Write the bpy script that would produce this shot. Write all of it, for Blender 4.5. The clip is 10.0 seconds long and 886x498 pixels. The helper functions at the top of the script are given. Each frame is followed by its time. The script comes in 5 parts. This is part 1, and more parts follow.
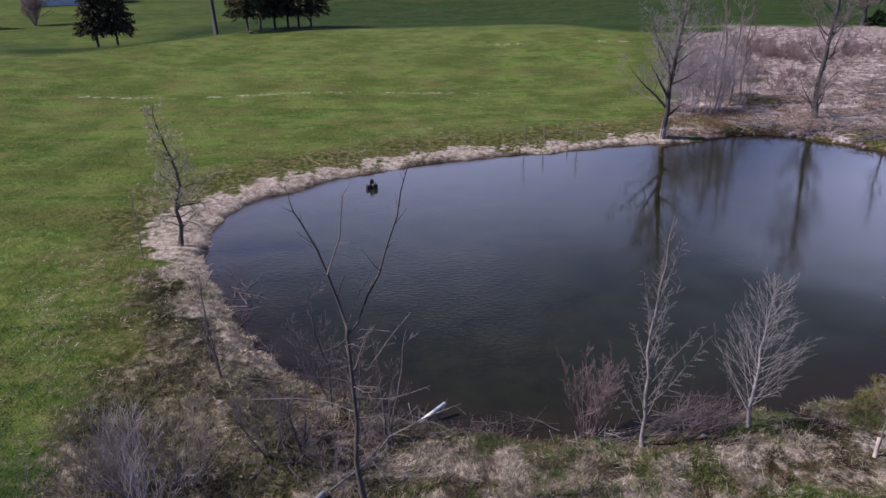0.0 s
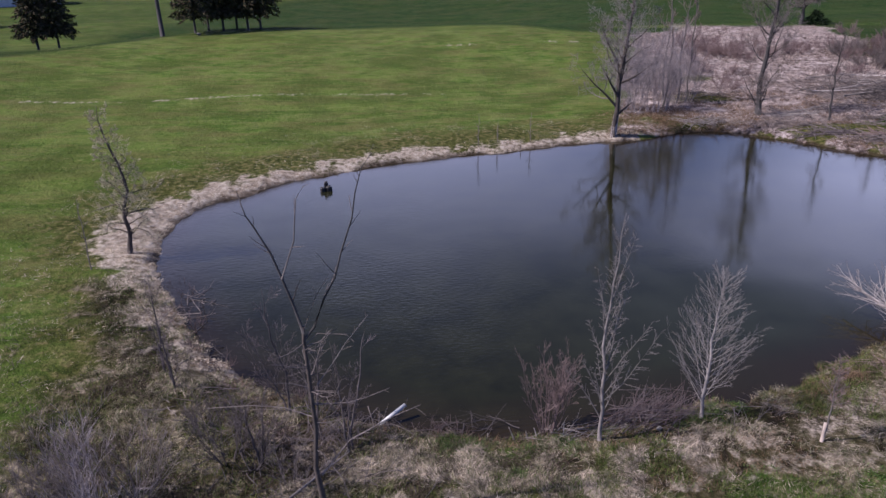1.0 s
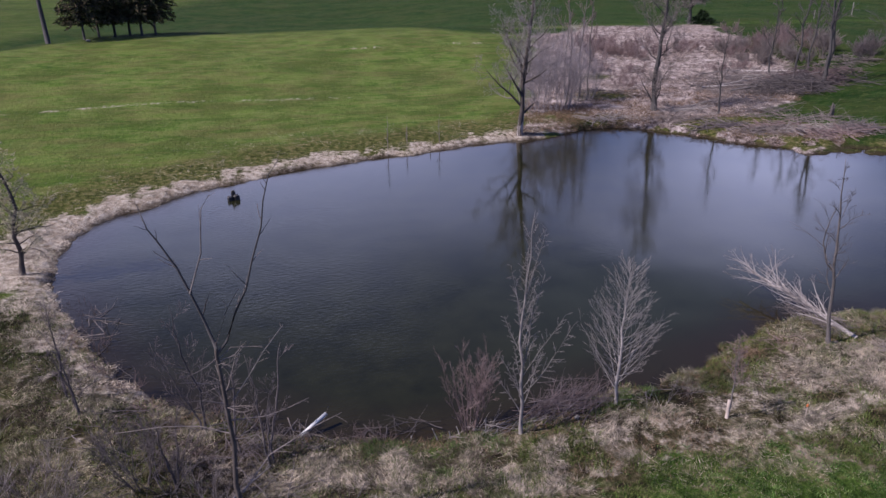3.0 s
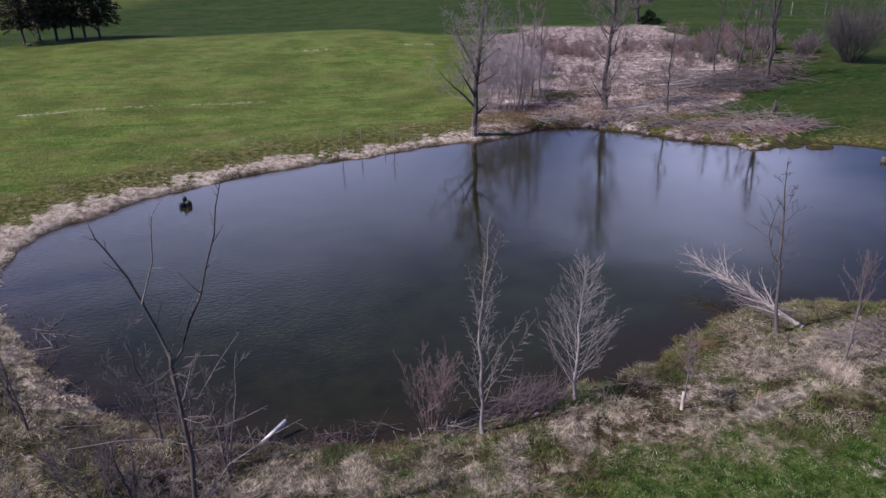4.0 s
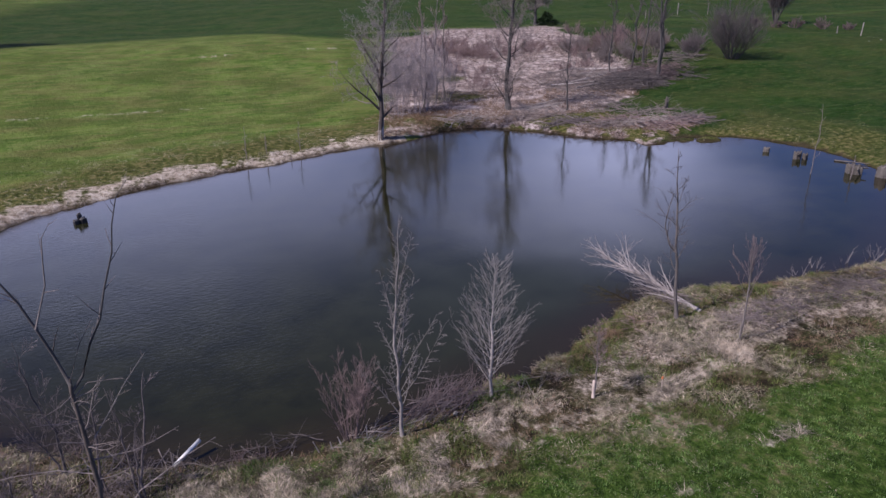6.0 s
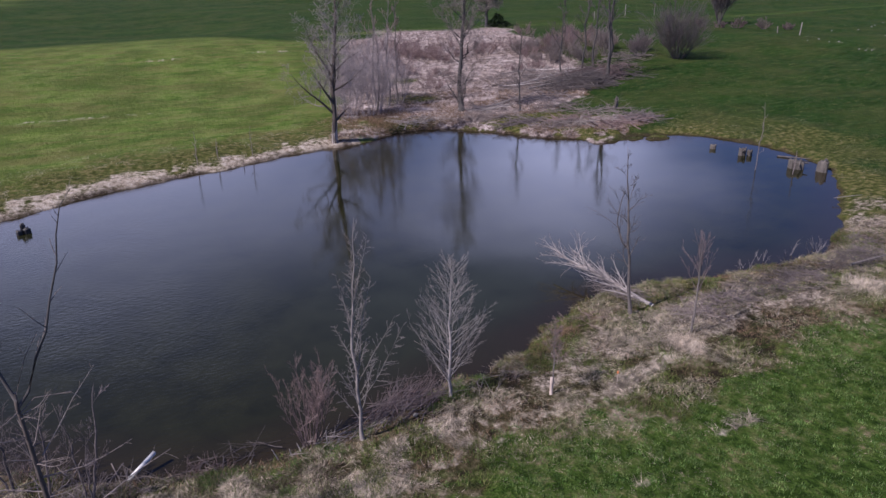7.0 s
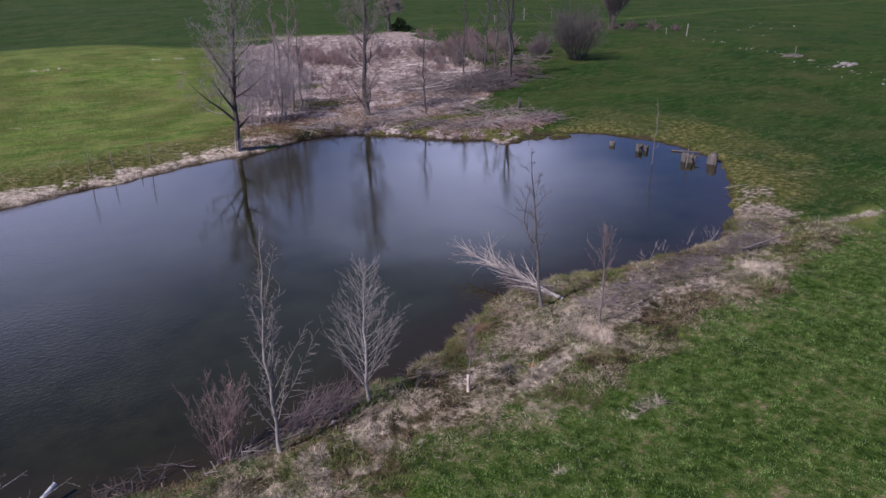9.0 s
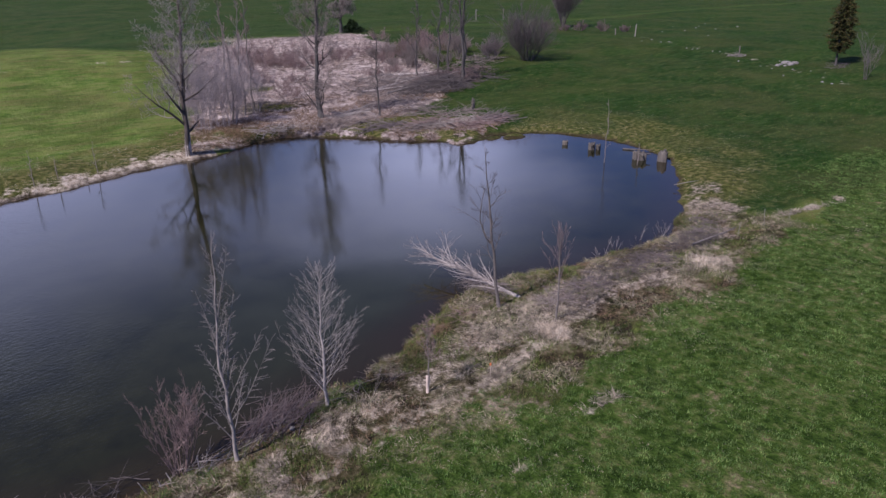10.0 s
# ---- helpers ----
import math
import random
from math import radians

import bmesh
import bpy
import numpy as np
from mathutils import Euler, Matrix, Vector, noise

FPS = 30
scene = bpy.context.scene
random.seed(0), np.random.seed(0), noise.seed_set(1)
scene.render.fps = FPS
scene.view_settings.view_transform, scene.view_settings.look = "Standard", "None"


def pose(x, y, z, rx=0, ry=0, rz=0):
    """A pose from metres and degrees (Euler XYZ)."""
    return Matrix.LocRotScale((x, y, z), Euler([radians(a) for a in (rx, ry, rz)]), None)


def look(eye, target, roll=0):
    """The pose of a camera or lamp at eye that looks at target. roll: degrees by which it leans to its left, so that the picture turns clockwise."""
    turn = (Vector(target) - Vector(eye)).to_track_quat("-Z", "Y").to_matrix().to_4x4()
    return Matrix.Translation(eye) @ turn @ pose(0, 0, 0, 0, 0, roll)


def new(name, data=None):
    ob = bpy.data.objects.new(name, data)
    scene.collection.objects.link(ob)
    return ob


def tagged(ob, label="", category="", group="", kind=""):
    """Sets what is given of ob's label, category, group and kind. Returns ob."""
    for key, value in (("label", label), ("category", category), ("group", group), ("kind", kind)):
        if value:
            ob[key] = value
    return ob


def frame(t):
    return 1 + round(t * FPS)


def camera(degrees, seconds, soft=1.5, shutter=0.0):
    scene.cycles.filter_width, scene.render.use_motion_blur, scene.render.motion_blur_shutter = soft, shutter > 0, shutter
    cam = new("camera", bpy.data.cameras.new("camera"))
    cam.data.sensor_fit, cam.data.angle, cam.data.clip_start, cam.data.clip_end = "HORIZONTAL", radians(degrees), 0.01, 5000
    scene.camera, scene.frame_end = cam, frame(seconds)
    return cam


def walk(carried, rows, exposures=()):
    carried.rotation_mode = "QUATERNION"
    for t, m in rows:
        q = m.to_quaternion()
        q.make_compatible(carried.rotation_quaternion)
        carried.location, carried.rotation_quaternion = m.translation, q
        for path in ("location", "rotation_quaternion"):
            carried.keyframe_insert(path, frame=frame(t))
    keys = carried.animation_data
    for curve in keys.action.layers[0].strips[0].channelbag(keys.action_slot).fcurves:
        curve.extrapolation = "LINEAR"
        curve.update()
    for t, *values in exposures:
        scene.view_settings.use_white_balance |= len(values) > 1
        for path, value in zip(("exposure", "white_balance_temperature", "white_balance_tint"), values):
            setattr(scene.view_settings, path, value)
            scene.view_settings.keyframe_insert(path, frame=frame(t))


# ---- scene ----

# ---- camera: hovers over the near bank and pans to the right ----
cam = camera(64.26, 10.0, soft=1.5)
# seconds, heading to the right, pitch, lean to the right, x, y, z
ROWS = [
    (0.0, 0.00, -22.49, 0.62, 0.000, -0.004, 12.000),
    (0.5, 1.89, -22.48, 0.55, 0.013, 0.002, 12.002),
    (1.0, 3.78, -22.46, 0.51, 0.022, 0.011, 11.996),
    (1.5, 5.63, -22.42, 0.49, 0.028, 0.020, 11.990),
    (2.0, 7.50, -22.39, 0.48, 0.034, 0.026, 11.986),
    (2.5, 9.38, -22.36, 0.49, 0.040, 0.027, 11.988),
    (4.0, 14.94, -22.27, 0.52, 0.063, -0.004, 12.027),
    (4.5, 16.83, -22.25, 0.53, 0.074, -0.025, 12.047),
    (5.0, 18.71, -22.22, 0.54, 0.086, -0.049, 12.068),
    (5.5, 20.61, -22.19, 0.55, 0.100, -0.076, 12.087),
    (7.0, 26.21, -22.04, 0.56, 0.145, -0.153, 12.111),
    (7.5, 28.08, -21.98, 0.56, 0.160, -0.174, 12.104),
    (8.0, 29.96, -21.91, 0.56, 0.176, -0.191, 12.090),
    (8.5, 31.85, -21.83, 0.55, 0.192, -0.205, 12.070),
    (9.0, 33.74, -21.76, 0.53, 0.208, -0.215, 12.049),
    (9.5, 35.60, -21.70, 0.50, 0.226, -0.223, 12.032),
    (10.0, 37.44, -21.67, 0.45, 0.246, -0.231, 12.027),
]


def aim(yaw, pitch, lean, x, y, z):
    a, b = radians(yaw), radians(pitch)
    eye = Vector((x, y, z))
    way = Vector((math.sin(a) * math.cos(b), math.cos(a) * math.cos(b), math.sin(b)))
    return look(eye, eye + way, -lean)


EXPOSURE, KELVIN, TINT = 0.26, 5600.0, 24.0
walk(cam, [(r[0], aim(*r[1:])) for r in ROWS], exposures=[(0.0, EXPOSURE, KELVIN, TINT), (5.0, EXPOSURE, KELVIN, TINT), (10.0, EXPOSURE, KELVIN, TINT)])

# ---- light: broken cloud, sun from the left ----
SUN_ELEV, SUN_FROM = 47.0, (-1.0, -0.12)
sun_data = bpy.data.lights.new("sun", "SUN")
sun_data.energy, sun_data.angle, sun_data.color = 5.0, radians(0.8), (1.0, 0.89, 0.71)
sun_ob = new("sun", sun_data)
sd_ = Vector((SUN_FROM[0], SUN_FROM[1], 0)).normalized() * math.cos(radians(SUN_ELEV))
sun_ob.matrix_world = look((0, 0, 60), Vector((0, 0, 60)) - Vector((sd_.x, sd_.y, math.sin(radians(SUN_ELEV)))))

world = bpy.data.worlds.new("sky")
scene.world = world
world.use_nodes = True
wn, wl = world.node_tree.nodes, world.node_tree.links
wn.clear()
w_out = wn.new("ShaderNodeOutputWorld")
w_bg = wn.new("ShaderNodeBackground")
w_sky = wn.new("ShaderNodeTexSky")
w_sky.sky_type, w_sky.sun_disc = "NISHITA", False
w_sky.sun_elevation, w_sky.sun_rotation = radians(SUN_ELEV), math.atan2(SUN_FROM[0], SUN_FROM[1])
w_sky.altitude, w_sky.dust_density, w_sky.ozone_density = 900.0, 0.2, 4.0
w_co = wn.new("ShaderNodeTexCoord")
w_map = wn.new("ShaderNodeMapping")
w_map.inputs["Scale"].default_value = (1.6, 1.6, 5.0)
w_map.inputs["Location"].default_value = (0.35, 0.2, 0.3)
w_noise = wn.new("ShaderNodeTexNoise")
w_noise.inputs["Scale"].default_value, w_noise.inputs["Detail"].default_value = 1.3, 5.0


def sky_bank(centre, stretch, full, none, most):
    """A bank of cloud round a direction of the sky, with an uneven rim."""
    off, far, rim, ramp, scale = (wn.new(k) for k in ("ShaderNodeMapping", "ShaderNodeVectorMath", "ShaderNodeMath", "ShaderNodeMapRange", "ShaderNodeMath"))
    off.inputs["Location"].default_value = tuple(-c * k for c, k in zip(centre, stretch))
    off.inputs["Scale"].default_value = stretch
    far.operation, rim.operation, scale.operation = "LENGTH", "MULTIPLY_ADD", "MULTIPLY"
    rim.inputs[1].default_value, scale.inputs[1].default_value = -0.6, most
    ramp.interpolation_type = "SMOOTHSTEP"
    for key, v in (("From Min", none - 0.3), ("From Max", full - 0.3), ("To Min", 0.0), ("To Max", 1.0)):
        ramp.inputs[key].default_value = v
    wl.new(w_co.outputs["Generated"], off.inputs["Vector"])
    wl.new(off.outputs["Vector"], far.inputs[0])
    wl.new(w_noise.outputs["Fac"], rim.inputs[0])
    wl.new(far.outputs["Value"], rim.inputs[2])
    wl.new(rim.outputs["Value"], ramp.inputs["Value"])
    wl.new(ramp.outputs["Result"], scale.inputs[0])
    return scale.outputs["Value"]


w_max = wn.new("ShaderNodeMath")
w_max.operation = "MAXIMUM"
w_thin = wn.new("ShaderNodeMath")
w_thin.operation = "MAXIMUM"
w_thin.inputs[1].default_value = 0.02
w_max2 = wn.new("ShaderNodeMath")
w_max2.operation = "MAXIMUM"
w_ramp = wn.new("ShaderNodeValToRGB")
w_ramp.color_ramp.elements[0].position, w_ramp.color_ramp.elements[1].position = 0.60, 0.85
w_mix = wn.new("ShaderNodeMix")
w_mix.data_type = "RGBA"
w_mix.inputs["B"].default_value = (22.6, 23.6, 29.5, 1)
wl.new(w_co.outputs["Generated"], w_map.inputs["Vector"])
wl.new(w_map.outputs["Vector"], w_noise.inputs["Vector"])
wl.new(w_noise.outputs["Fac"], w_ramp.inputs["Fac"])
wl.new(sky_bank((0.575, 0.775, 0.262), (1.24, 1.24, 2.3), 0.06, 0.40, 1.0), w_max2.inputs[0])
wl.new(sky_bank((-0.10, 0.975, 0.19), (1.0, 1.0, 2.3), 0.12, 0.74, 0.72), w_max2.inputs[1])
wl.new(w_max2.outputs["Value"], w_max.inputs[0])
wl.new(w_ramp.outputs["Color"], w_max.inputs[1])
wl.new(w_max.outputs["Value"], w_thin.inputs[0])
wl.new(w_thin.outputs["Value"], w_mix.inputs["Factor"])
w_blue = wn.new("ShaderNodeMix")
w_blue.data_type, w_blue.blend_type = "RGBA", "MULTIPLY"
w_blue.inputs["Factor"].default_value, w_blue.inputs["B"].default_value = 1.0, (0.87, 0.95, 1.25, 1)
wl.new(w_sky.outputs["Color"], w_blue.inputs["A"])
wl.new(w_blue.outputs["Result"], w_mix.inputs["A"])
wl.new(w_mix.outputs["Result"], w_bg.inputs["Color"])
w_bg.inputs["Strength"].default_value = 0.055
wl.new(w_bg.outputs["Background"], w_out.inputs["Surface"])


# ---- materials ----
def material(name, colour, rough=0.9, metal=0.0):
    m = bpy.data.materials.new(name)
    m.use_nodes = True
    b = m.node_tree.nodes["Principled BSDF"]
    b.inputs["Base Color"].default_value = (*colour, 1)
    b.inputs["Roughness"].default_value = rough
    b.inputs["Metallic"].default_value = metal
    return m, m.node_tree.nodes, m.node_tree.links, b


def noise_node(n, l, scale, detail=4.0, vec=None, rough=0.55):
    t = n.new("ShaderNodeTexNoise")
    t.inputs["Scale"].default_value, t.inputs["Detail"].default_value, t.inputs["Roughness"].default_value = scale, detail, rough
    if vec is not None:
        l.new(vec, t.inputs["Vector"])
    return t.outputs["Fac"]


def ramp_node(n, l, fac, stops):
    r = n.new("ShaderNodeValToRGB")
    e = r.color_ramp.elements
    while len(e) < len(stops):
        e.new(0.5)
    for k, (p, c) in enumerate(stops):
        e[k].position, e[k].color = p, (*c, 1) if len(c) == 3 else c
    l.new(fac, r.inputs["Fac"])
    return r.outputs["Color"]


def mix_node(n, l, fac, a, b, blend="MIX"):
    m = n.new("ShaderNodeMix")
    m.data_type, m.blend_type = "RGBA", blend
    for sock, v in ((m.inputs["Factor"], fac), (m.inputs["A"], a), (m.inputs["B"], b)):
        if isinstance(v, (int, float)):
            sock.default_value = v
        elif isinstance(v, tuple):
            sock.default_value = (*v, 1)
        else:
            l.new(v, sock)
    return m.outputs["Result"]


def math_node(n, l, op, a, b=0.0, c=0.0, clamp=False):
    m = n.new("ShaderNodeMath")
    m.operation, m.use_clamp = op, clamp
    for sock, v in zip(m.inputs, (a, b, c)):
        if isinstance(v, (int, float)):
            sock.default_value = v
        else:
            l.new(v, sock)
    return m.outputs["Value"]


def bump_node(n, l, b, h, strength, dist):
    k = n.new("ShaderNodeBump")
    k.inputs["Strength"].default_value, k.inputs["Distance"].default_value = strength, dist
    l.new(h, k.inputs["Height"])
    l.new(k.outputs["Normal"], b.inputs["Normal"])


def speckled(name, dark, light, scale, rough=0.9, bump=0.4, dist=0.02, stretch=(1, 1, 1), grain=8.0):
    """Two scales of noise between a dark and a light tone, with a third tone by piece."""
    m, n, l, b = material(name, light, rough)
    tc, mp = n.new("ShaderNodeTexCoord"), n.new("ShaderNodeMapping")
    mp.inputs["Scale"].default_value = stretch
    l.new(tc.outputs["Object"], mp.inputs["Vector"])
    f1 = noise_node(n, l, scale, 5.0, mp.outputs["Vector"])
    f2 = noise_node(n, l, scale * grain, 3.0, mp.outputs["Vector"])
    f = math_node(n, l, "MULTIPLY_ADD", f2, 0.45, math_node(n, l, "MULTIPLY", f1, 0.6))
    c = ramp_node(n, l, f, [(0.36, dark), (0.68, light)])
    info = n.new("ShaderNodeObjectInfo")
    c = mix_node(n, l, 0.25, c, ramp_node(n, l, info.outputs["Random"], [(0.0, dark), (1.0, light)]))
    l.new(c, b.inputs["Base Color"])
    bump_node(n, l, b, f, bump, dist)
    return m


def blades_mat(name, stops, patch=None, patch_scale=0.25, tufts=0.0):
    """Loose blades and litter: each one has a tone of its own, and tones drift over the ground."""
    m, n, l, b = material(name, stops[0], 0.85)
    g = n.new("ShaderNodeNewGeometry")
    k = len(stops) - 1
    c = ramp_node(n, l, g.outputs["Random Per Island"], [(i / k, s) for i, s in enumerate(stops)])
    if patch:
        f = noise_node(n, l, patch_scale, 4.0, g.outputs["Position"])
        c = mix_node(n, l, ramp_node(n, l, f, [(0.42, (0, 0, 0)), (0.62, (0.5, 0.5, 0.5))]), c, patch)
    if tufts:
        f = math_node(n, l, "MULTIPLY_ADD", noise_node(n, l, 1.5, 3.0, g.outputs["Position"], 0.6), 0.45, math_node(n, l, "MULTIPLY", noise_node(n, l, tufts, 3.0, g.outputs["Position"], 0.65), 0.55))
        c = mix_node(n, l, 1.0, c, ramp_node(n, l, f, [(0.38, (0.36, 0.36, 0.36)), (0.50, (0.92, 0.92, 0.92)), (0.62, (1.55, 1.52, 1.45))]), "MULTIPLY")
    l.new(c, b.inputs["Base Color"])
    b.inputs["Specular IOR Level"].default_value = 0.12
    return m


BARK_DARK = speckled("dark_bark", (0.022, 0.020, 0.020), (0.095, 0.085, 0.084), 9, stretch=(1, 1, 0.3))
BARK_GREY = speckled("grey_bark", (0.09, 0.08, 0.075), (0.34, 0.30, 0.285), 10, stretch=(1, 1, 0.4))
BARK_MID = speckled("grey_brown_bark", (0.05, 0.043, 0.04), (0.22, 0.19, 0.18), 9, stretch=(1, 1, 0.3))
BARK_BROWN = speckled("brown_bark", (0.030, 0.024, 0.021), (0.145, 0.115, 0.100), 8, stretch=(1, 1, 0.4), bump=0.7, dist=0.01)
BARK_PALE = speckled("pale_bark", (0.22, 0.20, 0.19), (0.58, 0.53, 0.50), 10, stretch=(1, 1, 0.4))
BARK_ASH = speckled("ash_bark", (0.15, 0.132, 0.128), (0.48, 0.43, 0.41), 10, stretch=(1, 1, 0.4))
TWIG_GREY = speckled("grey_twig", (0.090, 0.073, 0.068), (0.28, 0.234, 0.22), 6)
TWIG_DARK = speckled("dark_twig", (0.04, 0.034, 0.034), (0.155, 0.13, 0.13), 6)
TWIG_PALE = speckled("pale_twig", (0.17, 0.145, 0.135), (0.44, 0.385, 0.365), 6)
TWIG_ASH = speckled("ash_twig", (0.13, 0.112, 0.11), (0.35, 0.305, 0.30), 6)
TWIG_MAUVE = speckled("mauve_twig", (0.055, 0.043, 0.045), (0.25, 0.205, 0.21), 6)
TWIG_RED = speckled("red_twig", (0.10, 0.065, 0.06), (0.36, 0.26, 0.25), 6)
RUST_TWIG = speckled("rust_twig", (0.05, 0.034, 0.034), (0.21, 0.15, 0.15), 6)
WILLOW = speckled("willow_twig", (0.17, 0.145, 0.15), (0.44, 0.385, 0.40), 6)
CATKIN = speckled("budding_twig", (0.24, 0.21, 0.13), (0.62, 0.55, 0.40), 6)
DEADWOOD = speckled("weathered_wood", (0.20, 0.17, 0.16), (0.60, 0.54, 0.51), 7, stretch=(1, 1, 0.3))
STUMPWOOD = speckled("weathered_stump", (0.022, 0.019, 0.017), (0.165, 0.145, 0.13), 4, stretch=(1, 1, 0.25), bump=0.8, dist=0.06)
WETWOOD = speckled("wet_black_wood", (0.008, 0.008, 0.009), (0.05, 0.045, 0.045), 9, rough=0.5)
PVC = speckled("white_plastic", (0.40, 0.40, 0.41), (0.66, 0.66, 0.66), 3, rough=0.4, bump=0.05)
OLD_PIPE = speckled("dirty_grey_pipe", (0.16, 0.155, 0.15), (0.42, 0.41, 0.41), 6, rough=0.6, bump=0.15)
STAKE_WOOD = speckled("pale_stake_wood", (0.34, 0.265, 0.225), (0.54, 0.45, 0.40), 8, stretch=(1, 1, 0.2))
STAKE_TAPE = speckled("orange_tape", (0.55, 0.16, 0.05), (0.75, 0.24, 0.08), 5, rough=0.6)
STONE = speckled("field_stone", (0.09, 0.085, 0.08), (0.26, 0.24, 0.23), 2.5, bump=0.6)
DARK_STONE = speckled("grey_stone", (0.13, 0.12, 0.12), (0.36, 0.34, 0.33), 2.5, bump=0.6)
NEEDLES = blades_mat("spruce_needles", [(0.022, 0.032, 0.014), (0.048, 0.056, 0.026), (0.105, 0.082, 0.050), (0.078, 0.062, 0.040)])
CEDAR = blades_mat("cedar_foliage", [(0.020, 0.034, 0.010), (0.045, 0.050, 0.016), (0.080, 0.055, 0.022), (0.032, 0.044, 0.014)])
EVERGREEN = blades_mat("shrub_foliage", [(0.012, 0.024, 0.010), (0.03, 0.05, 0.018), (0.02, 0.035, 0.014)])
ROOFING = speckled("grey_roofing", (0.06, 0.06, 0.07), (0.15, 0.15, 0.17), 2)
SIDING = speckled("pale_siding", (0.50, 0.50, 0.54), (0.72, 0.72, 0.75), 1.5, bump=0.1)
PANE, _n, _l, _b = material("window_glass", (0.02, 0.025, 0.03), 0.05)
BRICK_TONE = speckled("white_paint", (0.60, 0.60, 0.60), (0.82, 0.82, 0.82), 2, bump=0.1)

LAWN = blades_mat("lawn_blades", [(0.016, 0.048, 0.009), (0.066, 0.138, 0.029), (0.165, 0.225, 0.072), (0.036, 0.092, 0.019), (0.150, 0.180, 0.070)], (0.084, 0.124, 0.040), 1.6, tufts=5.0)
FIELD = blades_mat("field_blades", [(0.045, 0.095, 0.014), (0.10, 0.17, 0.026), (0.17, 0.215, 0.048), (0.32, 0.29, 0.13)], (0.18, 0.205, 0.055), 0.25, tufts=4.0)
MEADOW = blades_mat("meadow_blades", [(0.08, 0.15, 0.024), (0.17, 0.22, 0.05), (0.30, 0.29, 0.12), (0.12, 0.18, 0.03)])
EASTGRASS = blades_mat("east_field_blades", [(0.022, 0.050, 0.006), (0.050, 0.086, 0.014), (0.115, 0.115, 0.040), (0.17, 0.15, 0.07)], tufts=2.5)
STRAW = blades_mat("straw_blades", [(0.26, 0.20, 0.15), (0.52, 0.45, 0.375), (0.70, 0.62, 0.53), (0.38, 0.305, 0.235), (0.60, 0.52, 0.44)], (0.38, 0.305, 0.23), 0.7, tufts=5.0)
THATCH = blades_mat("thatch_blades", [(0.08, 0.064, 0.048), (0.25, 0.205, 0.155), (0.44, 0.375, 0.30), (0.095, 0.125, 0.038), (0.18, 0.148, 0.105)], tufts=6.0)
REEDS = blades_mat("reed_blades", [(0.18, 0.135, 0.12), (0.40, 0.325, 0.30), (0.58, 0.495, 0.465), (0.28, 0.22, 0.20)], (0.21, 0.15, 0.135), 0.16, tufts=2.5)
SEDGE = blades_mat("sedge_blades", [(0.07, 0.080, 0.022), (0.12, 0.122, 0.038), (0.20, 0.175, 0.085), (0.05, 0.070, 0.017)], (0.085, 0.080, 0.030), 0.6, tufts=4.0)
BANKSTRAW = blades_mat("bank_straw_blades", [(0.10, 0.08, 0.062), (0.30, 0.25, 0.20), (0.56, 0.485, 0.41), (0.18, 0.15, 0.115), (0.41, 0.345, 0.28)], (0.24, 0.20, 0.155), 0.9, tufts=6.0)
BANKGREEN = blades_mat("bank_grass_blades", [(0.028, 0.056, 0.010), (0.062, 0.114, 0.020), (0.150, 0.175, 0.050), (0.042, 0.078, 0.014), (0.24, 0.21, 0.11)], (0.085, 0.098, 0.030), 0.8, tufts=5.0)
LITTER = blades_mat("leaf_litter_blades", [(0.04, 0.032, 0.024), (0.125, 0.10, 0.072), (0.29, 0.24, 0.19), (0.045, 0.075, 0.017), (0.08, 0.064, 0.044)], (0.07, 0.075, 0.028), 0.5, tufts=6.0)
DARKLITTER = blades_mat("dark_litter", [(0.022, 0.017, 0.013), (0.055, 0.042, 0.031), (0.095, 0.075, 0.055), (0.035, 0.028, 0.02)])
RUSSET = blades_mat("russet_litter", [(0.10, 0.06, 0.04), (0.18, 0.11, 0.07), (0.24, 0.17, 0.11), (0.07, 0.05, 0.035)])


# ---- ground plan ----
rng0 = np.random.RandomState(5)
LATTICE = rng0.rand(256, 256)


def smooth_noise(x, y, scale):
    u, v = np.asarray(x) * scale + 900.3, np.asarray(y) * scale + 700.7
    i, j = np.floor(u).astype(int), np.floor(v).astype(int)
    a, b = u - i, v - j
    a, b = a * a * (3 - 2 * a), b * b * (3 - 2 * b)
    g = lambda p, q: LATTICE[p % 256, q % 256]
    return (g(i, j) * (1 - a) + g(i + 1, j) * a) * (1 - b) + (g(i, j + 1) * (1 - a) + g(i + 1, j + 1) * a) * b


def fbm(x, y, scale, octaves=4):
    s, w = 0.0, 0.0
    for k in range(octaves):
        s, w = s + smooth_noise(x, y, scale * 2 ** k) / 2 ** k, w + 1 / 2 ** k
    return s / w


def step01(a, b, v):
    t = np.clip((np.asarray(v, float) - a) / (b - a), 0, 1)
    return t * t * (3 - 2 * t)


MIDDLE = (14.0, 30.0)
# the pond's radius every ten degrees from due west round through the south
RADII = np.array([24.7, 23.5, 22.5, 21.7, 20.5, 19.1, 16.3, 14.2, 12.7, 11.6, 10.9, 11.3, 12.7, 14.7, 17.9, 20.2, 22.0, 25.3,
                  27.7, 28.0, 26.6, 21.6, 20.6, 20.8, 21.6, 21.0, 18.3, 17.2, 17.0, 16.5, 17.3, 18.4, 19.9, 21.5, 23.4, 25.0])


